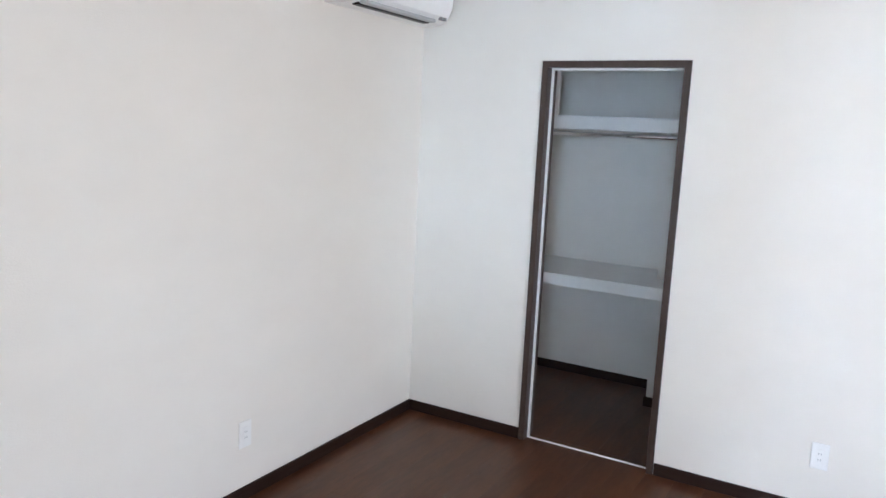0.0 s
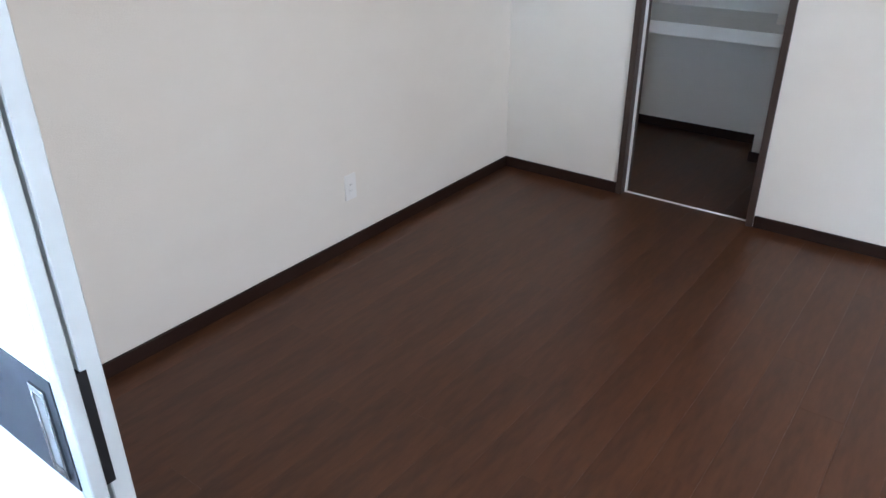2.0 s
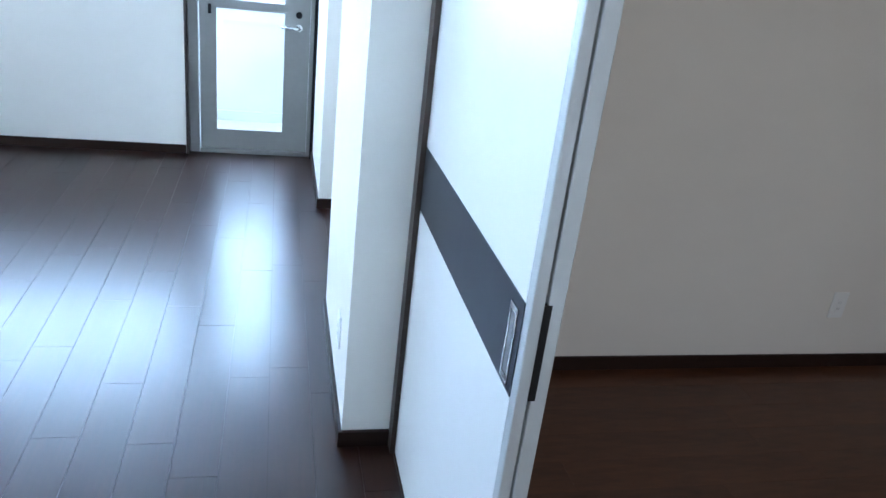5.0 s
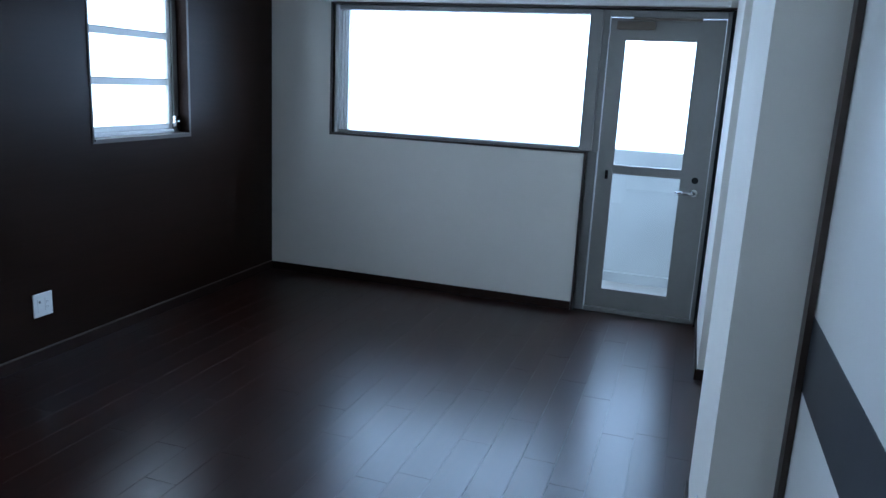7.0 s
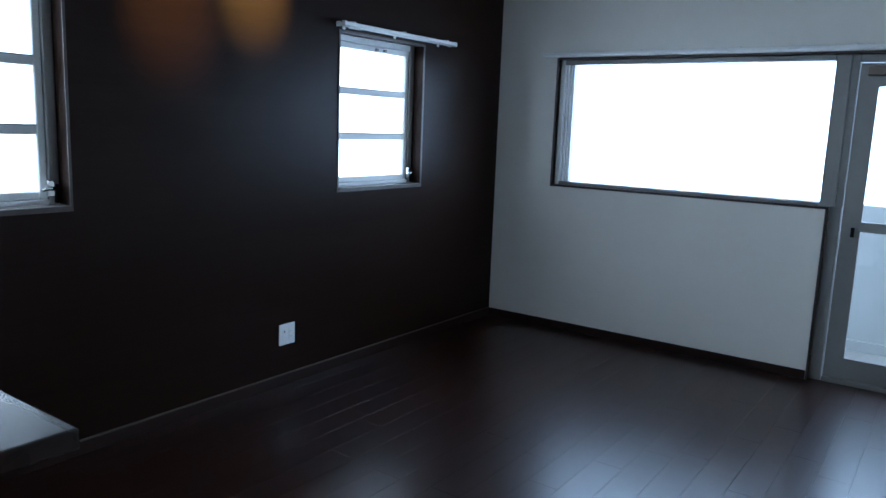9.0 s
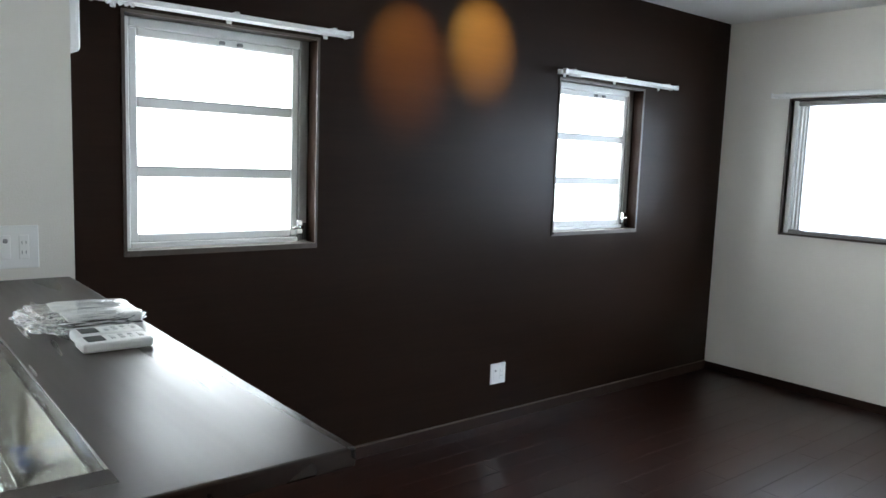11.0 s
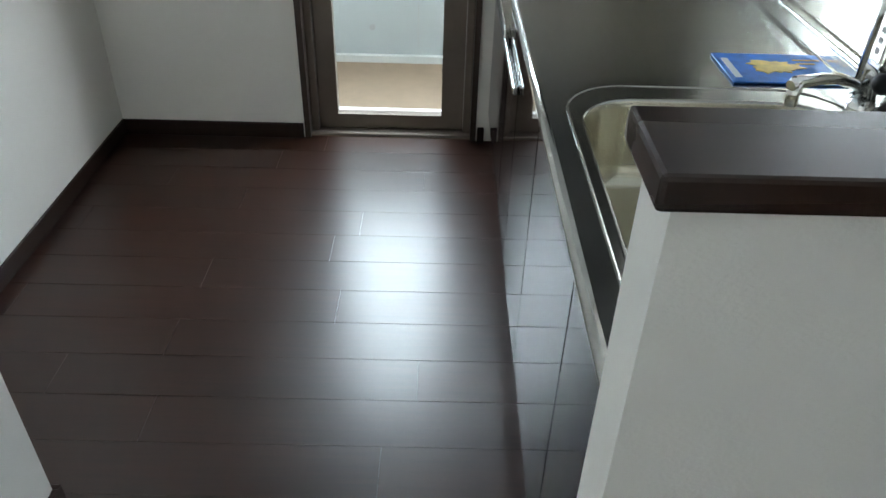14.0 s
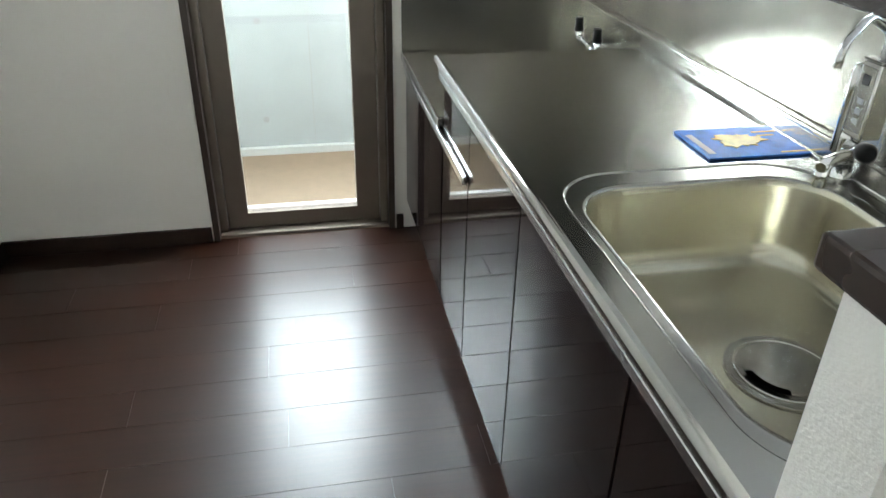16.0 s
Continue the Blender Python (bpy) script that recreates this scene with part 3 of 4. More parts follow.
# ---- sockets ----
def socket(axis, pos, w, h, label, kind="power"):
    """A wall plate. axis: the way it faces (+x, -x, -y)."""
    s = thing("wall_socket", label, "socket", "wall sockets")
    def q(name, u0, u1, v0, v1, d0, d1, m, r=0.002):
        x, y, z = pos
        if axis == "+x":
            bm = rbox(x + d0, x + d1, y + u0, y + u1, z + v0, z + v1, r=r, seg=1)
        elif axis == "-x":
            bm = rbox(x - d1, x - d0, y + u0, y + u1, z + v0, z + v1, r=r, seg=1)
        else:
            bm = rbox(x + u0, x + u1, y - d1, y - d0, z + v0, z + v1, r=r, seg=1)
        return part(name, bm, m, s)
    q("plate", -w / 2, w / 2, -h / 2, h / 2, 0, 0.007, WHITE)
    n = 2 if w > 0.1 else 1
    for i in range(n):
        c = (i - (n - 1) / 2) * 0.046
        q("insert", c - 0.0125, c + 0.0125, -0.034, 0.034, 0.006, 0.009, WHITE, 0.001)
        if kind == "aerial" and i == 0:
            q("aerial_jack", c - 0.006, c + 0.006, 0.012, 0.024, 0.008, 0.012, PLATE_SHADE, 0.002)
            continue
        for v in (-0.02, 0.008):
            for u in (-0.006, 0.004):
                q("slot", c + u, c + u + 0.002, v, v + 0.009, 0.0085, 0.0094, PLATE_SHADE, 0.0002)
    return s


socket("-y", (5.296, -2.72, 0.301), 0.072, 0.12, "white power socket plate low on white wall")
socket("-x", (6.625, -4.88, 0.29), 0.072, 0.12, "white power socket plate beside the closet")
socket("+x", (0.0, -2.198, 0.297), 0.118, 0.122, "white aerial and power plate on dark wall", "aerial")
socket("+x", (0.673, -4.746, 1.224), 0.122, 0.122, "white double socket plate above the bar", "aerial")
socket("-x", (3.18, -2.90, 0.29), 0.072, 0.12, "white power socket plate on the wall end")

cover = thing("intercom", "white rounded wall-mounted intercom box", "intercom")
part("case", rbox(0.50, 0.62, -4.59, -4.548, 1.79, 2.06, r=0.014, seg=3), WHITE, cover)
part("screen", rbox(0.52, 0.60, -4.5482, -4.546, 1.95, 2.03, r=0.0005, seg=1), BLACK, cover)

# Unseen fixtures, added only to carry the two wall-glow spots.
for y in (-2.89, -2.40):
    sp = thing("added_spotlight", "small white ceiling spotlight, unseen, added for the warm wall glow", "spotlight", "ceiling spotlights")
    part("base", tube([(0.75, y - 0.02, CZ), (0.75, y - 0.02, CZ - 0.025)], 0.045, 20), WHITE, sp)
    part("head", tube([(0.79, y - 0.02, CZ - 0.035), (0.68, y - 0.02, CZ - 0.100)], [0.03, 0.036], 20, cap=False), WHITE, sp)


# ---- kitchen ----
BT, TH = 1.130, 0.028
BX0, BX1, BN, BI, BS = 0.675, 2.248, -4.603, -4.885, -5.486


def bar_board(x0, x1, y0, y1):
    """A board with worn rounded edges, left sharp along the joint and the wall."""
    bm = boxes((x0, x1, y0, y1, BT - TH, BT))
    keep = [e for e in bm.edges if not all(abs(v.co.y - BI) < 0.001 for v in e.verts) and not all(v.co.x < BX0 + 0.001 for v in e.verts)]
    bmesh.ops.bevel(bm, geom=keep, offset=0.004, segments=2, affect="EDGES", profile=0.5)
    return bm


half_wall = structure("wall_half", boxes((0.673, 2.232, -4.880, -4.797, 0, BT - TH), (2.158, 2.232, -5.470, -4.880, 0, BT - TH)), WALL, "white papered half wall under the bar")
baseboard("baseboard_half", [(2.232, 2.244, -5.482, -4.785, 0, HB), (0.673, 2.232, -4.797, -4.785, 0, HB), (2.158, 2.232, -5.482, -5.470, 0, HB)])
bar = thing("bar_counter", "dark walnut L-shaped bar top on half wall", "bar counter")
part("top_long", bar_board(BX0, BX1, BI, BN), BAR, bar)
part("top_short", bar_board(BX1 - 0.108, BX1, BS, BI), BAR_Y, bar)

steel_wall = thing("steel_splashback", "stainless steel sheets on the kitchen wall", "splashback")
part("sheet", boxes((-0.02, -0.016, -5.45, -5.172, 0.66, 1.70)), STEEL_V, steel_wall)
part("sheet", boxes((-0.02, -0.016, -5.170, -4.892, 0.66, 1.70)), STEEL_V, steel_wall)
part("joint", boxes((-0.016, -0.013, -5.177, -5.165, 0.66, 1.70)), STEEL, steel_wall)
part("sheet", boxes((-0.016, 0.673, -4.892, -4.888, 0.66, 1.70)), STEEL_V, steel_wall)
part("sheet", boxes((0.673, 2.156, -4.891, -4.880, 0.80, BT - TH)), STEEL_V, steel_wall)
part("ledge", rbox(-0.016, 2.156, -4.914, -4.8925, 0.886, 0.897, r=0.004), STEEL, steel_wall, "steel ledge along the splashback")

hood = thing("range_hood", "black range hood over the stove", "range hood")
part("canopy", rbox(-0.016, 0.660, -5.440, -4.894, 1.715, 1.80, r=0.006), BLACK, hood)
part("rim", boxes((-0.016, 0.660, -5.440, -5.425, 1.700, 1.715), (-0.016, 0.660, -4.909, -4.894, 1.700, 1.715), (-0.016, -0.001, -5.425, -4.909, 1.700, 1.715), (0.645, 0.660, -5.425, -4.909, 1.700, 1.715)), SATIN, hood, "thin steel rim")
part("duct_cover", rbox(-0.016, 0.660, -5.240, -4.894, 1.80, CZ, r=0.004, seg=1), BLACK, hood)

FY = -5.437
stove = thing("stove_cabinet", "low gloss black stove cabinet with steel top", "cabinet", "kitchen cabinets")
part("body", boxes((-0.01, 0.658, FY + 0.02, -4.9, 0.125, 0.655)), GLOSS, stove)
part("plinth", boxes((-0.01, 0.658, FY + 0.075, -4.9, 0, 0.125)), BLACK, stove)
part("door", rbox(-0.008, 0.654, FY, FY + 0.02, 0.120, 0.610, r=0.002, seg=1), GLOSS, stove)
part("top", rbox(-0.014, 0.659, FY - 0.018, -4.895, 0.655, 0.682, r=0.005), STEEL, stove, "stainless steel stove top")

sinkc = thing("sink_cabinet", "gloss black-brown sink cabinet with aluminium rail", "cabinet", "kitchen cabinets")
part("body", boxes((0.662, 2.154, FY + 0.02, -4.9, 0.125, 0.655)), GLOSS, sinkc)
part("plinth", boxes((0.662, 2.154, FY + 0.075, -4.9, 0, 0.125)), BLACK, sinkc)
part("side_panel", boxes((0.662, 0.678, FY + 0.02, -4.9, 0.655, 0.815)), STEEL, sinkc, "steel side panel beside the stove")
part("back_panel", boxes((0.678, 2.154, -4.915, -4.9, 0.655, 0.815)), GLOSS, sinkc)
for a, b in ((0.664, 0.966), (0.971, 1.371), (1.376, 1.849), (1.854, 2.152)):
    part("door", rbox(a, b, FY, FY + 0.02, 0.120, 0.785, r=0.0015, seg=1), GLOSS, sinkc)
for a, b in ((0.664, 1.372), (1.375, 1.850), (1.853, 2.152)):
    r = part("handle_rail", rbox(a, b, FY - 0.016, FY + 0.012, 0.790, 0.810, r=0.003), RAILALU, sinkc, "aluminium handle rail")
part("handle_rail", rbox(0.02, 0.967, FY - 0.014, FY - 0.001, 0.624, 0.646, r=0.003), RAILALU, sinkc, "aluminium handle rail of the lower fronts")


def rounded(cx, cy, hx, hy, r, n=16):
    pts = []
    for sx, sy, a0 in ((1, 1, 0), (-1, 1, 90), (-1, -1, 180), (1, -1, 270)):
        for k in range(n + 1):
            a = radians(a0 + 90 * k / n)
            pts.append((cx + sx * (hx - r) + r * math.cos(a), cy + sy * (hy - r) + r * math.sin(a)))
    return pts


SX, SY, HX, HY = 1.790, -5.182, 0.303, 0.217
top = thing("sink_worktop", "stainless steel worktop with sunk sink bowl", "worktop")
bm = bmesh.new()
TX0, TX1, TY0, TY1, TZ = 0.660, 2.156, -5.455, -4.893, 0.85


def ring(pts, z):
    return [bm.verts.new((x, y, z)) for x, y in pts]


def bridge(a, b, smooth=True):
    for k in range(len(a)):
        f = bm.faces.new((a[k], a[(k + 1) % len(a)], b[(k + 1) % len(b)], b[k]))
        f.smooth = smooth


hole = rounded(SX - 0.010, SY, HX + 0.048, HY + 0.022, 0.112)
outer = []
for i, (x, y) in enumerate(hole):
    q = i // 17
    k = i % 17
    corner = ((TX1, TY1), (TX0, TY1), (TX0, TY0), (TX1, TY0))[q]
    edge_first = ((TX1, y), (x, TY1), (TX0, y), (x, TY0))[q]
    edge_last = ((x, TY1), (TX0, y), (x, TY0), (TX1, y))[q]
    outer.append(edge_first if k < 6 else edge_last if k > 10 else corner)
o = ring(outer, TZ)
loops = [o]
for dx, hx, hy, r, z in ((-0.010, 0.048, 0.022, 0.112, TZ), (-0.010, 0.0465, 0.0205, 0.111, TZ + 0.0012), (-0.010, 0.045, 0.019, 0.110, TZ + 0.0002), (-0.010, 0.042, 0.017, 0.109, TZ - 0.0012), (-0.002, 0.010, 0.006, 0.104, TZ - 0.0018), (0, 0.001, 0.001, 0.101, TZ - 0.0008), (0, -0.002, -0.002, 0.098, TZ - 0.003), (0, -0.005, -0.005, 0.095, TZ - 0.014), (0, -0.014, -0.014, 0.088, 0.738), (0, -0.022, -0.022, 0.082, 0.716), (0, -0.033, -0.033, 0.074, 0.705), (0, -0.052, -0.052, 0.06, 0.700)):
    loops.append(ring(rounded(SX + dx, SY, HX + hx, HY + hy, r), z))
DCX, DCY = 1.800, -5.175
n = len(hole)
ang = [math.atan2(y - DCY, x - DCX) for x, y in hole]
loops.append(ring([(DCX + 0.085 * math.cos(a), DCY + 0.085 * math.sin(a)) for a in ang], 0.697))
bridge(loops[0], loops[1], False)
for i in range(1, len(loops) - 1):
    bridge(loops[i], loops[i + 1], i != 4)
bm.faces.new(loops[-1])
bmesh.ops.remove_doubles(bm, verts=bm.verts[:], dist=0.00002)
basin = part("basin", bm, SATIN, top, "satin steel worktop and bowl")
basin.data.materials.append(BOWL)
for p in basin.data.polygons:
    p.material_index = 1 if min(basin.data.vertices[i].co.z for i in p.vertices) < TZ - 0.012 else 0
part("front_lip", tube([(TX0, TY0, TZ - 0.010), (TX1, TY0, TZ - 0.010)], 0.0105, 16), STEEL, top, "rolled steel front lip")
part("front_skirt", boxes((TX0, TX1, TY0 + 0.002, TY0 + 0.008, TZ - 0.036, TZ - 0.012)), STEEL, top)
part("end_edge", boxes((TX0, TX0 + 0.003, TY0, TY1, TZ - 0.034, TZ - 0.001)), STEEL, top)
part("upstand", rbox(TX0, TX1, TY1 - 0.014, TY1, TZ - 0.001, 0.886, r=0.003), STEEL, top, "steel upstand at the back")
part("upstand_bead", tube([(TX0, TY1 - 0.0155, TZ + 0.0015), (TX1, TY1 - 0.0155, TZ + 0.0015)], 0.004, 10), RAILALU, top, "bright rounded joint at the upstand foot")
dr = part("drain", tube([(DCX, DCY, 0.6975), (DCX, DCY, 0.701)], 0.082, 40), SATIN, top, "round steel drain cover")
part("drain_ring", tube([(DCX + 0.068 * math.cos(a), DCY + 0.068 * math.sin(a), 0.7015) for a in [2 * math.pi * k / 40 for k in range(41)]], 0.0025, 8, cap=False), STEEL, dr)
part("drain_disc", tube([(DCX, DCY, 0.701), (DCX, DCY, 0.704)], 0.055, 32), SATIN, dr)
bm = bmesh.new()
arc = [radians(a) for a in range(265, 336, 7)]
va = [bm.verts.new((DCX + 0.060 * math.cos(a), DCY + 0.060 * math.sin(a), 0.7055)) for a in arc]
vb = [bm.verts.new((DCX + 0.048 * math.cos(a), DCY + 0.048 * math.sin(a), 0.7055)) for a in arc]
for k in range(len(arc) - 1):
    bm.faces.new((va[k], va[k + 1], vb[k + 1], vb[k]))
bmesh.ops.solidify(bm, geom=bm.faces[:], thickness=0.001)
part("drain_gap", bm, BLACK, dr, "black gap in the drain cover")

# tap
TPX, TPY = 1.515, -4.935
tap = thing("kitchen_tap", "chrome mixer tap with tall spout and side lever", "tap")
part("base", tube([(TPX, TPY, 0.849), (TPX, TPY, 0.86), (TPX, TPY, 0.875)], [0.024, 0.023, 0.019], 20), CHROME, tap)
part("mixer_body", tube([(TPX, TPY, 0.87), (TPX, TPY, 0.93), (TPX, TPY, 0.945)], [0.018, 0.018, 0.014], 20), CHROME, tap)
part("stem", tube([(TPX - 0.006, TPY - 0.012, 0.90), (TPX - 0.006, TPY - 0.012, 1.034), (TPX - 0.006, TPY - 0.012, 1.042), (TPX - 0.006, TPY - 0.012, 1.046)], [0.010, 0.010, 0.008, 0.003], 16), CHROME, tap, "slim round chrome stem")
body2 = part("filter_body", rbox(TPX + 0.006, TPX + 0.046, TPY - 0.020, TPY + 0.018, 0.935, 1.056, r=0.003), CHROME, tap, "tall square chrome filter column")
part("column_cap", rbox(TPX + 0.004, TPX + 0.048, TPY - 0.022, TPY + 0.020, 1.0545, 1.060, r=0.0015, seg=1), SATIN, body2)
part("control_panel", rbox(TPX + 0.011, TPX + 0.041, TPY - 0.0215, TPY - 0.0195, 0.945, 1.048, r=0.0006, seg=1), SATIN, body2, "satin control strip")
part("indicator", rbox(TPX + 0.018, TPX + 0.034, TPY - 0.0222, TPY - 0.0213, 1.020, 1.036, r=0.0002, seg=1), BLACK, body2)
for zz in (0.990, 0.974, 0.958):
    part("button", rbox(TPX + 0.020, TPX + 0.032, TPY - 0.0224, TPY - 0.0213, zz, zz + 0.009, r=0.0004, seg=1), PLATE_SHADE, body2)
X1T, Y1T = 1.619, -5.079
sp = [(TPX + 0.022, TPY, 1.058), (TPX + 0.022, TPY, 1.088), (TPX + 0.024, TPY - 0.004, 1.097), (TPX + 0.032, TPY - 0.016, 1.104),
      (TPX + 0.060, TPY - 0.068, 1.128), (TPX + 0.066, TPY - 0.080, 1.131), (TPX + 0.074, TPY - 0.094, 1.128),
      (X1T - 0.010, Y1T + 0.014, 1.108), (X1T - 0.004, Y1T + 0.006, 1.098), (X1T, Y1T, 1.072)]
part("spout", tube(sp, 0.0062, 12), CHROME, tap, "thin curved chrome spout")
part("lower_spout", tube([(TPX + 0.008, TPY - 0.012, 0.892), (TPX + 0.045, TPY - 0.042, 0.913), (TPX + 0.172, TPY - 0.146, 0.973), (TPX + 0.198, TPY - 0.169, 0.984), (TPX + 0.218, TPY - 0.197, 0.991), (TPX + 0.250, TPY - 0.243, 0.998), (TPX + 0.256, TPY - 0.252, 0.996)], [0.010, 0.009, 0.008, 0.008, 0.008, 0.009, 0.007], 14), CHROME, tap, "low chrome spout rising at a slant")
part("nozzle", tube([(TPX + 0.250, TPY - 0.243, 0.999), (TPX + 0.249, TPY - 0.242, 0.968)], [0.0095, 0.0085], 14), CHROME, tap)
lv = part("lever", tube([(TPX + 0.012, TPY - 0.004, 0.915), (TPX + 0.040, TPY - 0.010, 0.920), (TPX + 0.055, TPY - 0.014, 0.922)], [0.012, 0.010, 0.012], 12), CHROME, tap)
part("lever_knob", tube([(TPX + 0.050, TPY - 0.013, 0.921), (TPX + 0.054, TPY - 0.014, 0.922), (TPX + 0.072, TPY - 0.019, 0.925), (TPX + 0.077, TPY - 0.020, 0.926)], [0.011, 0.0155, 0.0155, 0.010], 18), BLACK, lv, "black lever knob")

# gas cock
GX, GZ = 0.415, 0.787
gas = thing("gas_cock", "chrome twin gas cock with black caps", "gas cock")
part("pipe", tube([(GX, -4.892, GZ), (GX, -4.935, GZ)], 0.020, 14), CHROME, gas)
part("body", tube([(GX - 0.095, -4.94, GZ), (GX + 0.095, -4.94, GZ)], 0.018, 14), CHROME, gas)
for xx in (GX - 0.075, GX + 0.075):
    part("outlet", tube([(xx, -4.94, GZ), (xx, -4.952, GZ + 0.022), (xx, -4.956, GZ + 0.04)], [0.016, 0.015, 0.013], 14), CHROME, gas)
    part("cap", tube([(xx, -4.956, GZ + 0.038), (xx, -4.957, GZ + 0.052), (xx, -4.958, GZ + 0.075)], [0.015, 0.012, 0.011], 14), BLACK, gas)

# brochure on the worktop
bro = thing("brochure", "blue printed brochure with yellow picture", "brochure")
part("cover", rbox(1.272, 1.412, -5.110, -4.905, 0.851, 0.855, r=0.001, seg=1), BLUE, bro)
bm = bmesh.new()
rnd = random.Random(4)
rim = []
for k in range(26):
    a = 2 * math.pi * k / 26
    rr = (0.036 if k % 2 else 0.043) * (0.75 + 0.5 * rnd.random())
    rim.append((1.338 + rr * 0.8 * math.cos(a), -5.010 + rr * 1.1 * math.sin(a)))
lo = [bm.verts.new((x, y, 0.855)) for x, y in rim]
hi = [bm.verts.new((x, y, 0.8562)) for x, y in rim]
mid = bm.verts.new((1.338, -5.010, 0.8562))
for k in range(26):
    m2 = (k + 1) % 26
    bm.faces.new((lo[k], lo[m2], hi[m2], hi[k]))
    bm.faces.new((mid, hi[k], hi[m2]))
part("picture", bm, YELLOW, bro, "yellow picture on the cover")
part("title_bar", boxes((1.300, 1.392, -5.100, -5.088, 0.855, 0.8562)), PAPER, bro, "white title bar")
for xx, w in ((1.300, 0.05), (1.318, 0.035), (1.40, 0.06)):
    part("text_line", boxes((xx, xx + 0.004, -4.965 + 0.0, -4.965 + w, 0.855, 0.8560)), YELLOW, bro)


# remote controls and a bag on the bar
def remote(x0, x1, y0, y1, z0, label):
    r = thing("remote_control", label, "remote control", "remote controls on the bar")
    part("case", rbox(x0, x1, y0, y1, z0, z0 + 0.020, r=0.006), WHITE, r)
    cx = (x0 + x1) / 2
    part("display", rbox(x0 + 0.012, x1 - 0.012, y0 + 0.012, y0 + 0.045, z0 + 0.0195, z0 + 0.0208, r=0.0004, seg=1), BLACK, r)
    for i in range(4):
        for k in range(2):
            yb = y0 + 0.056 + 0.017 * i
            xb = cx - 0.014 + 0.018 * k
            part("button", rbox(xb, xb + 0.010, yb, yb + 0.008, z0 + 0.0195, z0 + 0.0215, r=0.0008, seg=1), BUTTON if (i + k) % 3 else WHITE, r)
    return r


remote(1.535, 1.602, -4.786, -4.658, BT, "white remote control lying on the walnut bar")
remote(1.462, 1.529, -4.780, -4.652, BT, "white remote control beside a plastic bag")
pack = thing("plastic_bag", "crumpled clear plastic bag with white remotes inside", "plastic bag")
for x0, x1, y0, y1, z0 in ((1.205, 1.268, -4.775, -4.622, BT + 0.004), (1.278, 1.340, -4.780, -4.615, BT + 0.007), (1.348, 1.412, -4.772, -4.620, BT + 0.010)):
    part("wrapped_remote", rbox(x0, x1, y0, y1, z0, z0 + 0.022, r=0.006), WHITE, pack)
bm = bmesh.new()
bmesh.ops.create_uvsphere(bm, u_segments=48, v_segments=24, radius=1.0)
for v in bm.verts:
    d = v.co.copy()
    f = 1 + 0.16 * noise.noise(d * 3.1) + 0.08 * noise.noise(d * 9.0)
    def sq(t, e):
        return math.copysign(abs(t) ** e, t)
    v.co = Vector((1.322 + 0.114 * sq(d.x, 0.6) * f, -4.728 + 0.120 * sq(d.y, 0.6) * f, max(BT + 0.0015, BT + 0.016 + 0.019 * sq(d.z, 0.7) * f)))
for f in bm.faces:
    f.smooth = False
part("film", bm, BAG, pack, "clear crinkled plastic film").visible_shadow = False

# vertical joint and form-tie holes in the parapet
structure("trim_parapet_joint", boxes((-1.001, -0.997, -5.744, -5.740, -0.02, 1.05)), PLATE_SHADE, "fine vertical joint in the concrete parapet")
for y, z in ((-5.968, 0.58), (-5.970, 0.117), (-5.966, 0.93), (-5.25, 0.58), (-6.65, 0.58), (-5.25, 0.115), (-6.65, 0.115)):
    h = tagged(mesh_ob("form_tie_plug", tube([(-1.001, y, z), (-0.997, y, z)], 0.016, 14), PLATE_SHADE), "round grey plug in the concrete parapet", "plug", "form-tie plugs")


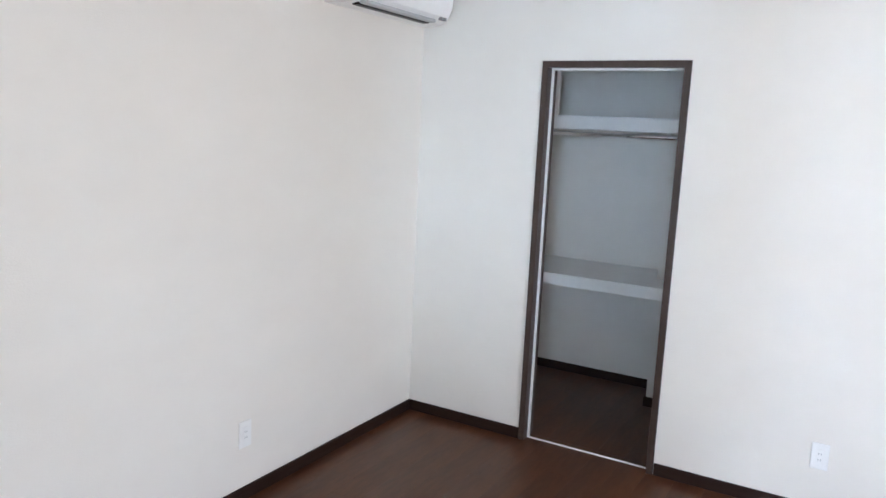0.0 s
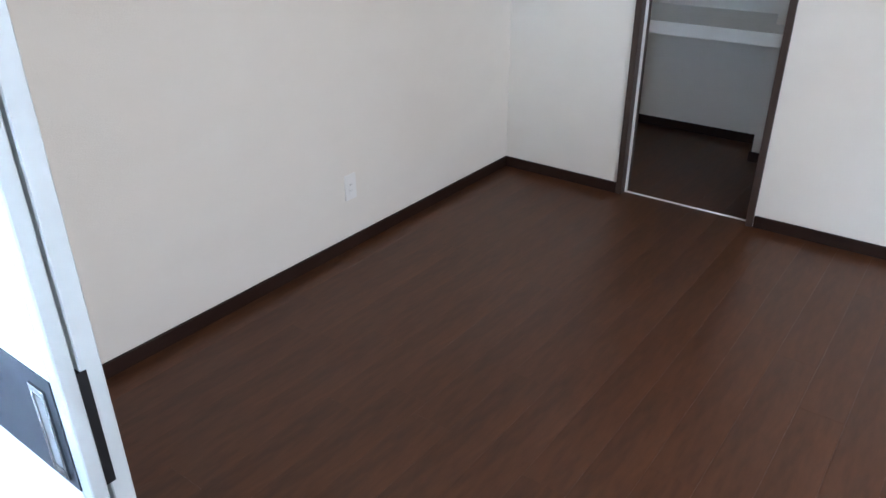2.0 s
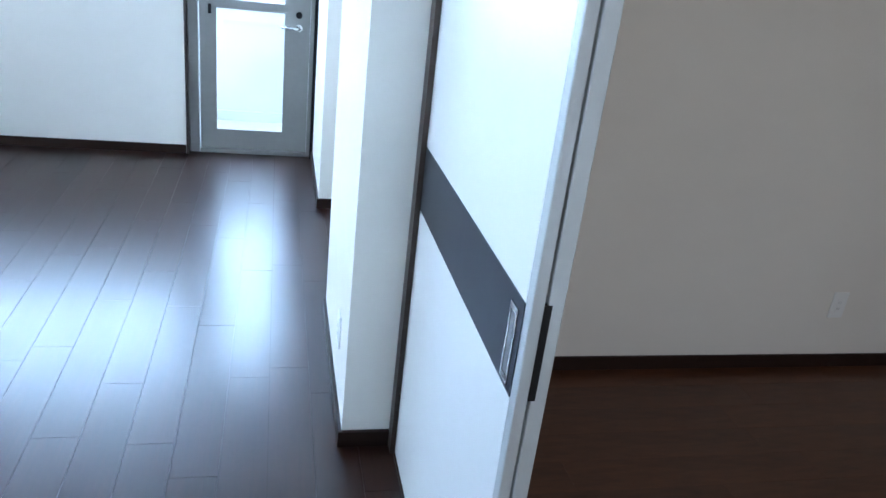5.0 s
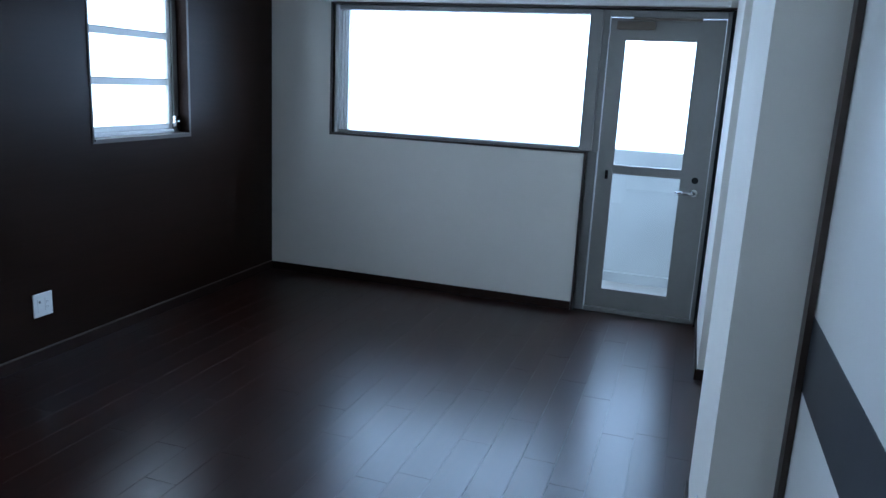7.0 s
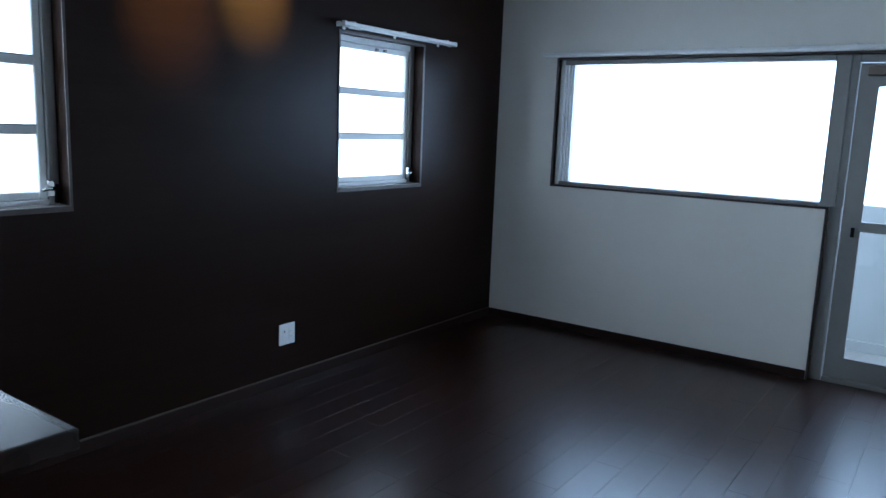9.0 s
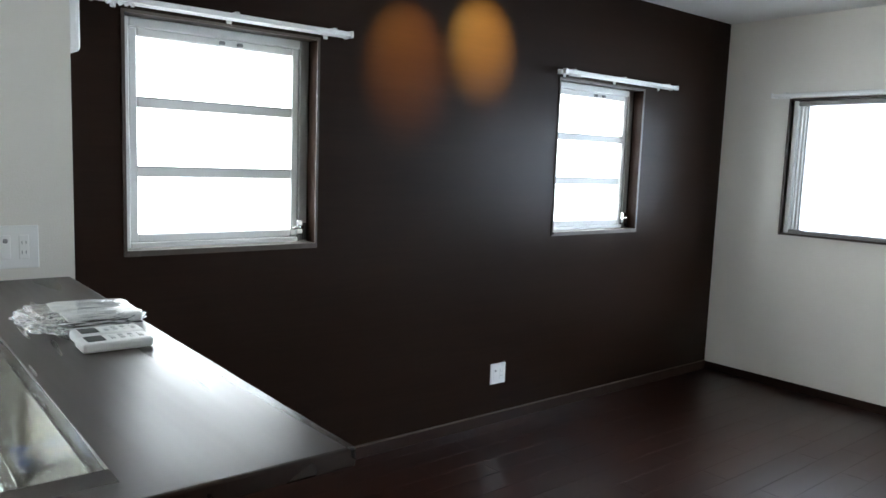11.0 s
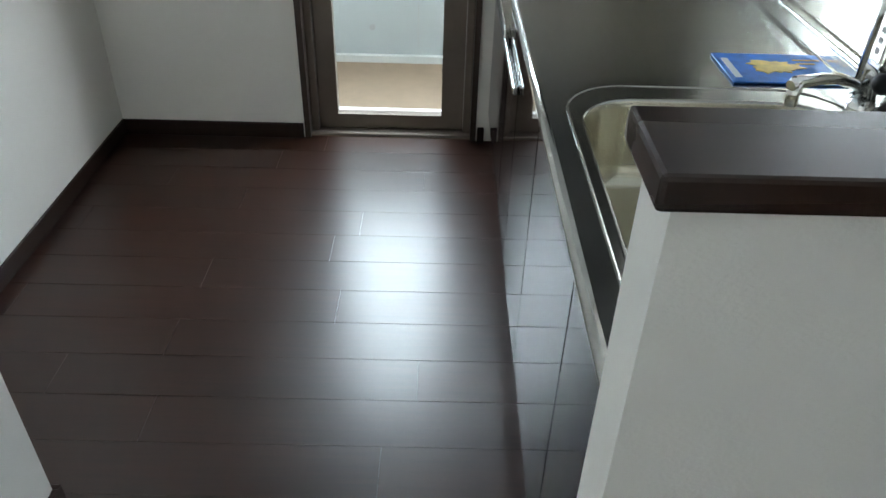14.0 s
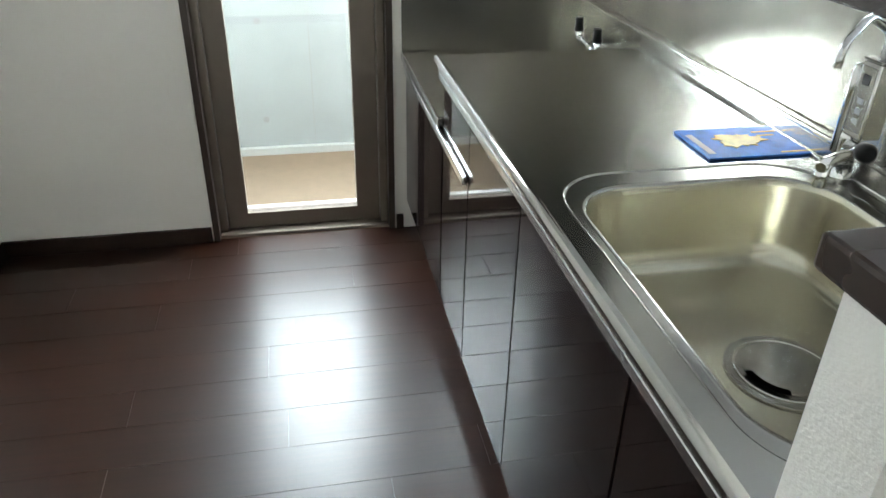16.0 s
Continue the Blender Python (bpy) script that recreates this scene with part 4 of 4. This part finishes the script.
# ---- floors ----
def planked(name, x0, x1, y0, y1, along, start, pitch, length, known, material, label, gap):
    """A floor of single boards with fine joints, laid over a dark bed."""
    fl = structure(name, boxes((x0, x1, y0, y1, -0.08, -0.004)), GROOVE, label)
    rnd = random.Random(7)
    cache = {}
    a0, a1, b0, b1 = (x0, x1, y0, y1) if along == "y" else (y0, y1, x0, x1)
    i = math.floor((a0 - start) / pitch)
    while start + i * pitch < a1 - 0.002:
        u0, u1 = max(a0, start + i * pitch), min(a1, start + (i + 1) * pitch)
        off = known.get(i, rnd.random() * length)
        v = b0 - ((b0 - off) % length)
        while v < b1 - 0.002:
            v0, v1 = max(b0, v), min(b1, v + length)
            v += length
            if u1 - u0 < 0.004 or v1 - v0 < 0.004:
                continue
            key = (round(u1 - u0, 4), round(v1 - v0, 4))
            if key not in cache:
                w, l, e, g = key[0] / 2, key[1] / 2, 0.0001, gap
                if along != "y":
                    w, l = l, w
                me = bpy.data.meshes.new("plank")
                vs = [(-w + g, -l + g, -0.004), (w - g, -l + g, -0.004), (w - g, l - g, -0.004), (-w + g, l - g, -0.004),
                      (-w + g, -l + g, -e), (w - g, -l + g, -e), (w - g, l - g, -e), (-w + g, l - g, -e),
                      (-w + g + e, -l + g + e, 0), (w - g - e, -l + g + e, 0), (w - g - e, l - g - e, 0), (-w + g + e, l - g - e, 0)]
                fs = [(8, 9, 10, 11)] + [(k, (k + 1) % 4, 4 + (k + 1) % 4, 4 + k) for k in range(4)] + [(4 + k, 4 + (k + 1) % 4, 8 + (k + 1) % 4, 8 + k) for k in range(4)]
                me.from_pydata(vs, [], fs)
                me.materials.append(material)
                cache[key] = me
            ob = new("plank", cache[key])
            ob.parent = fl
            ob.location = ((u0 + u1) / 2, (v0 + v1) / 2, 0) if along == "y" else ((v0 + v1) / 2, (u0 + u1) / 2, 0)
        i += 1
    return fl


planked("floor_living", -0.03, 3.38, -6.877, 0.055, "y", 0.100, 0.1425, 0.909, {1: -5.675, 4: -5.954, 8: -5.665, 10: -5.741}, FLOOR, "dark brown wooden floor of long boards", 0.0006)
planked("floor_recess", 3.38, 3.42, -2.235, -0.966, "y", 3.38, 0.1425, 0.909, {}, FLOOR, "dark brown wooden floor strip", 0.0009)
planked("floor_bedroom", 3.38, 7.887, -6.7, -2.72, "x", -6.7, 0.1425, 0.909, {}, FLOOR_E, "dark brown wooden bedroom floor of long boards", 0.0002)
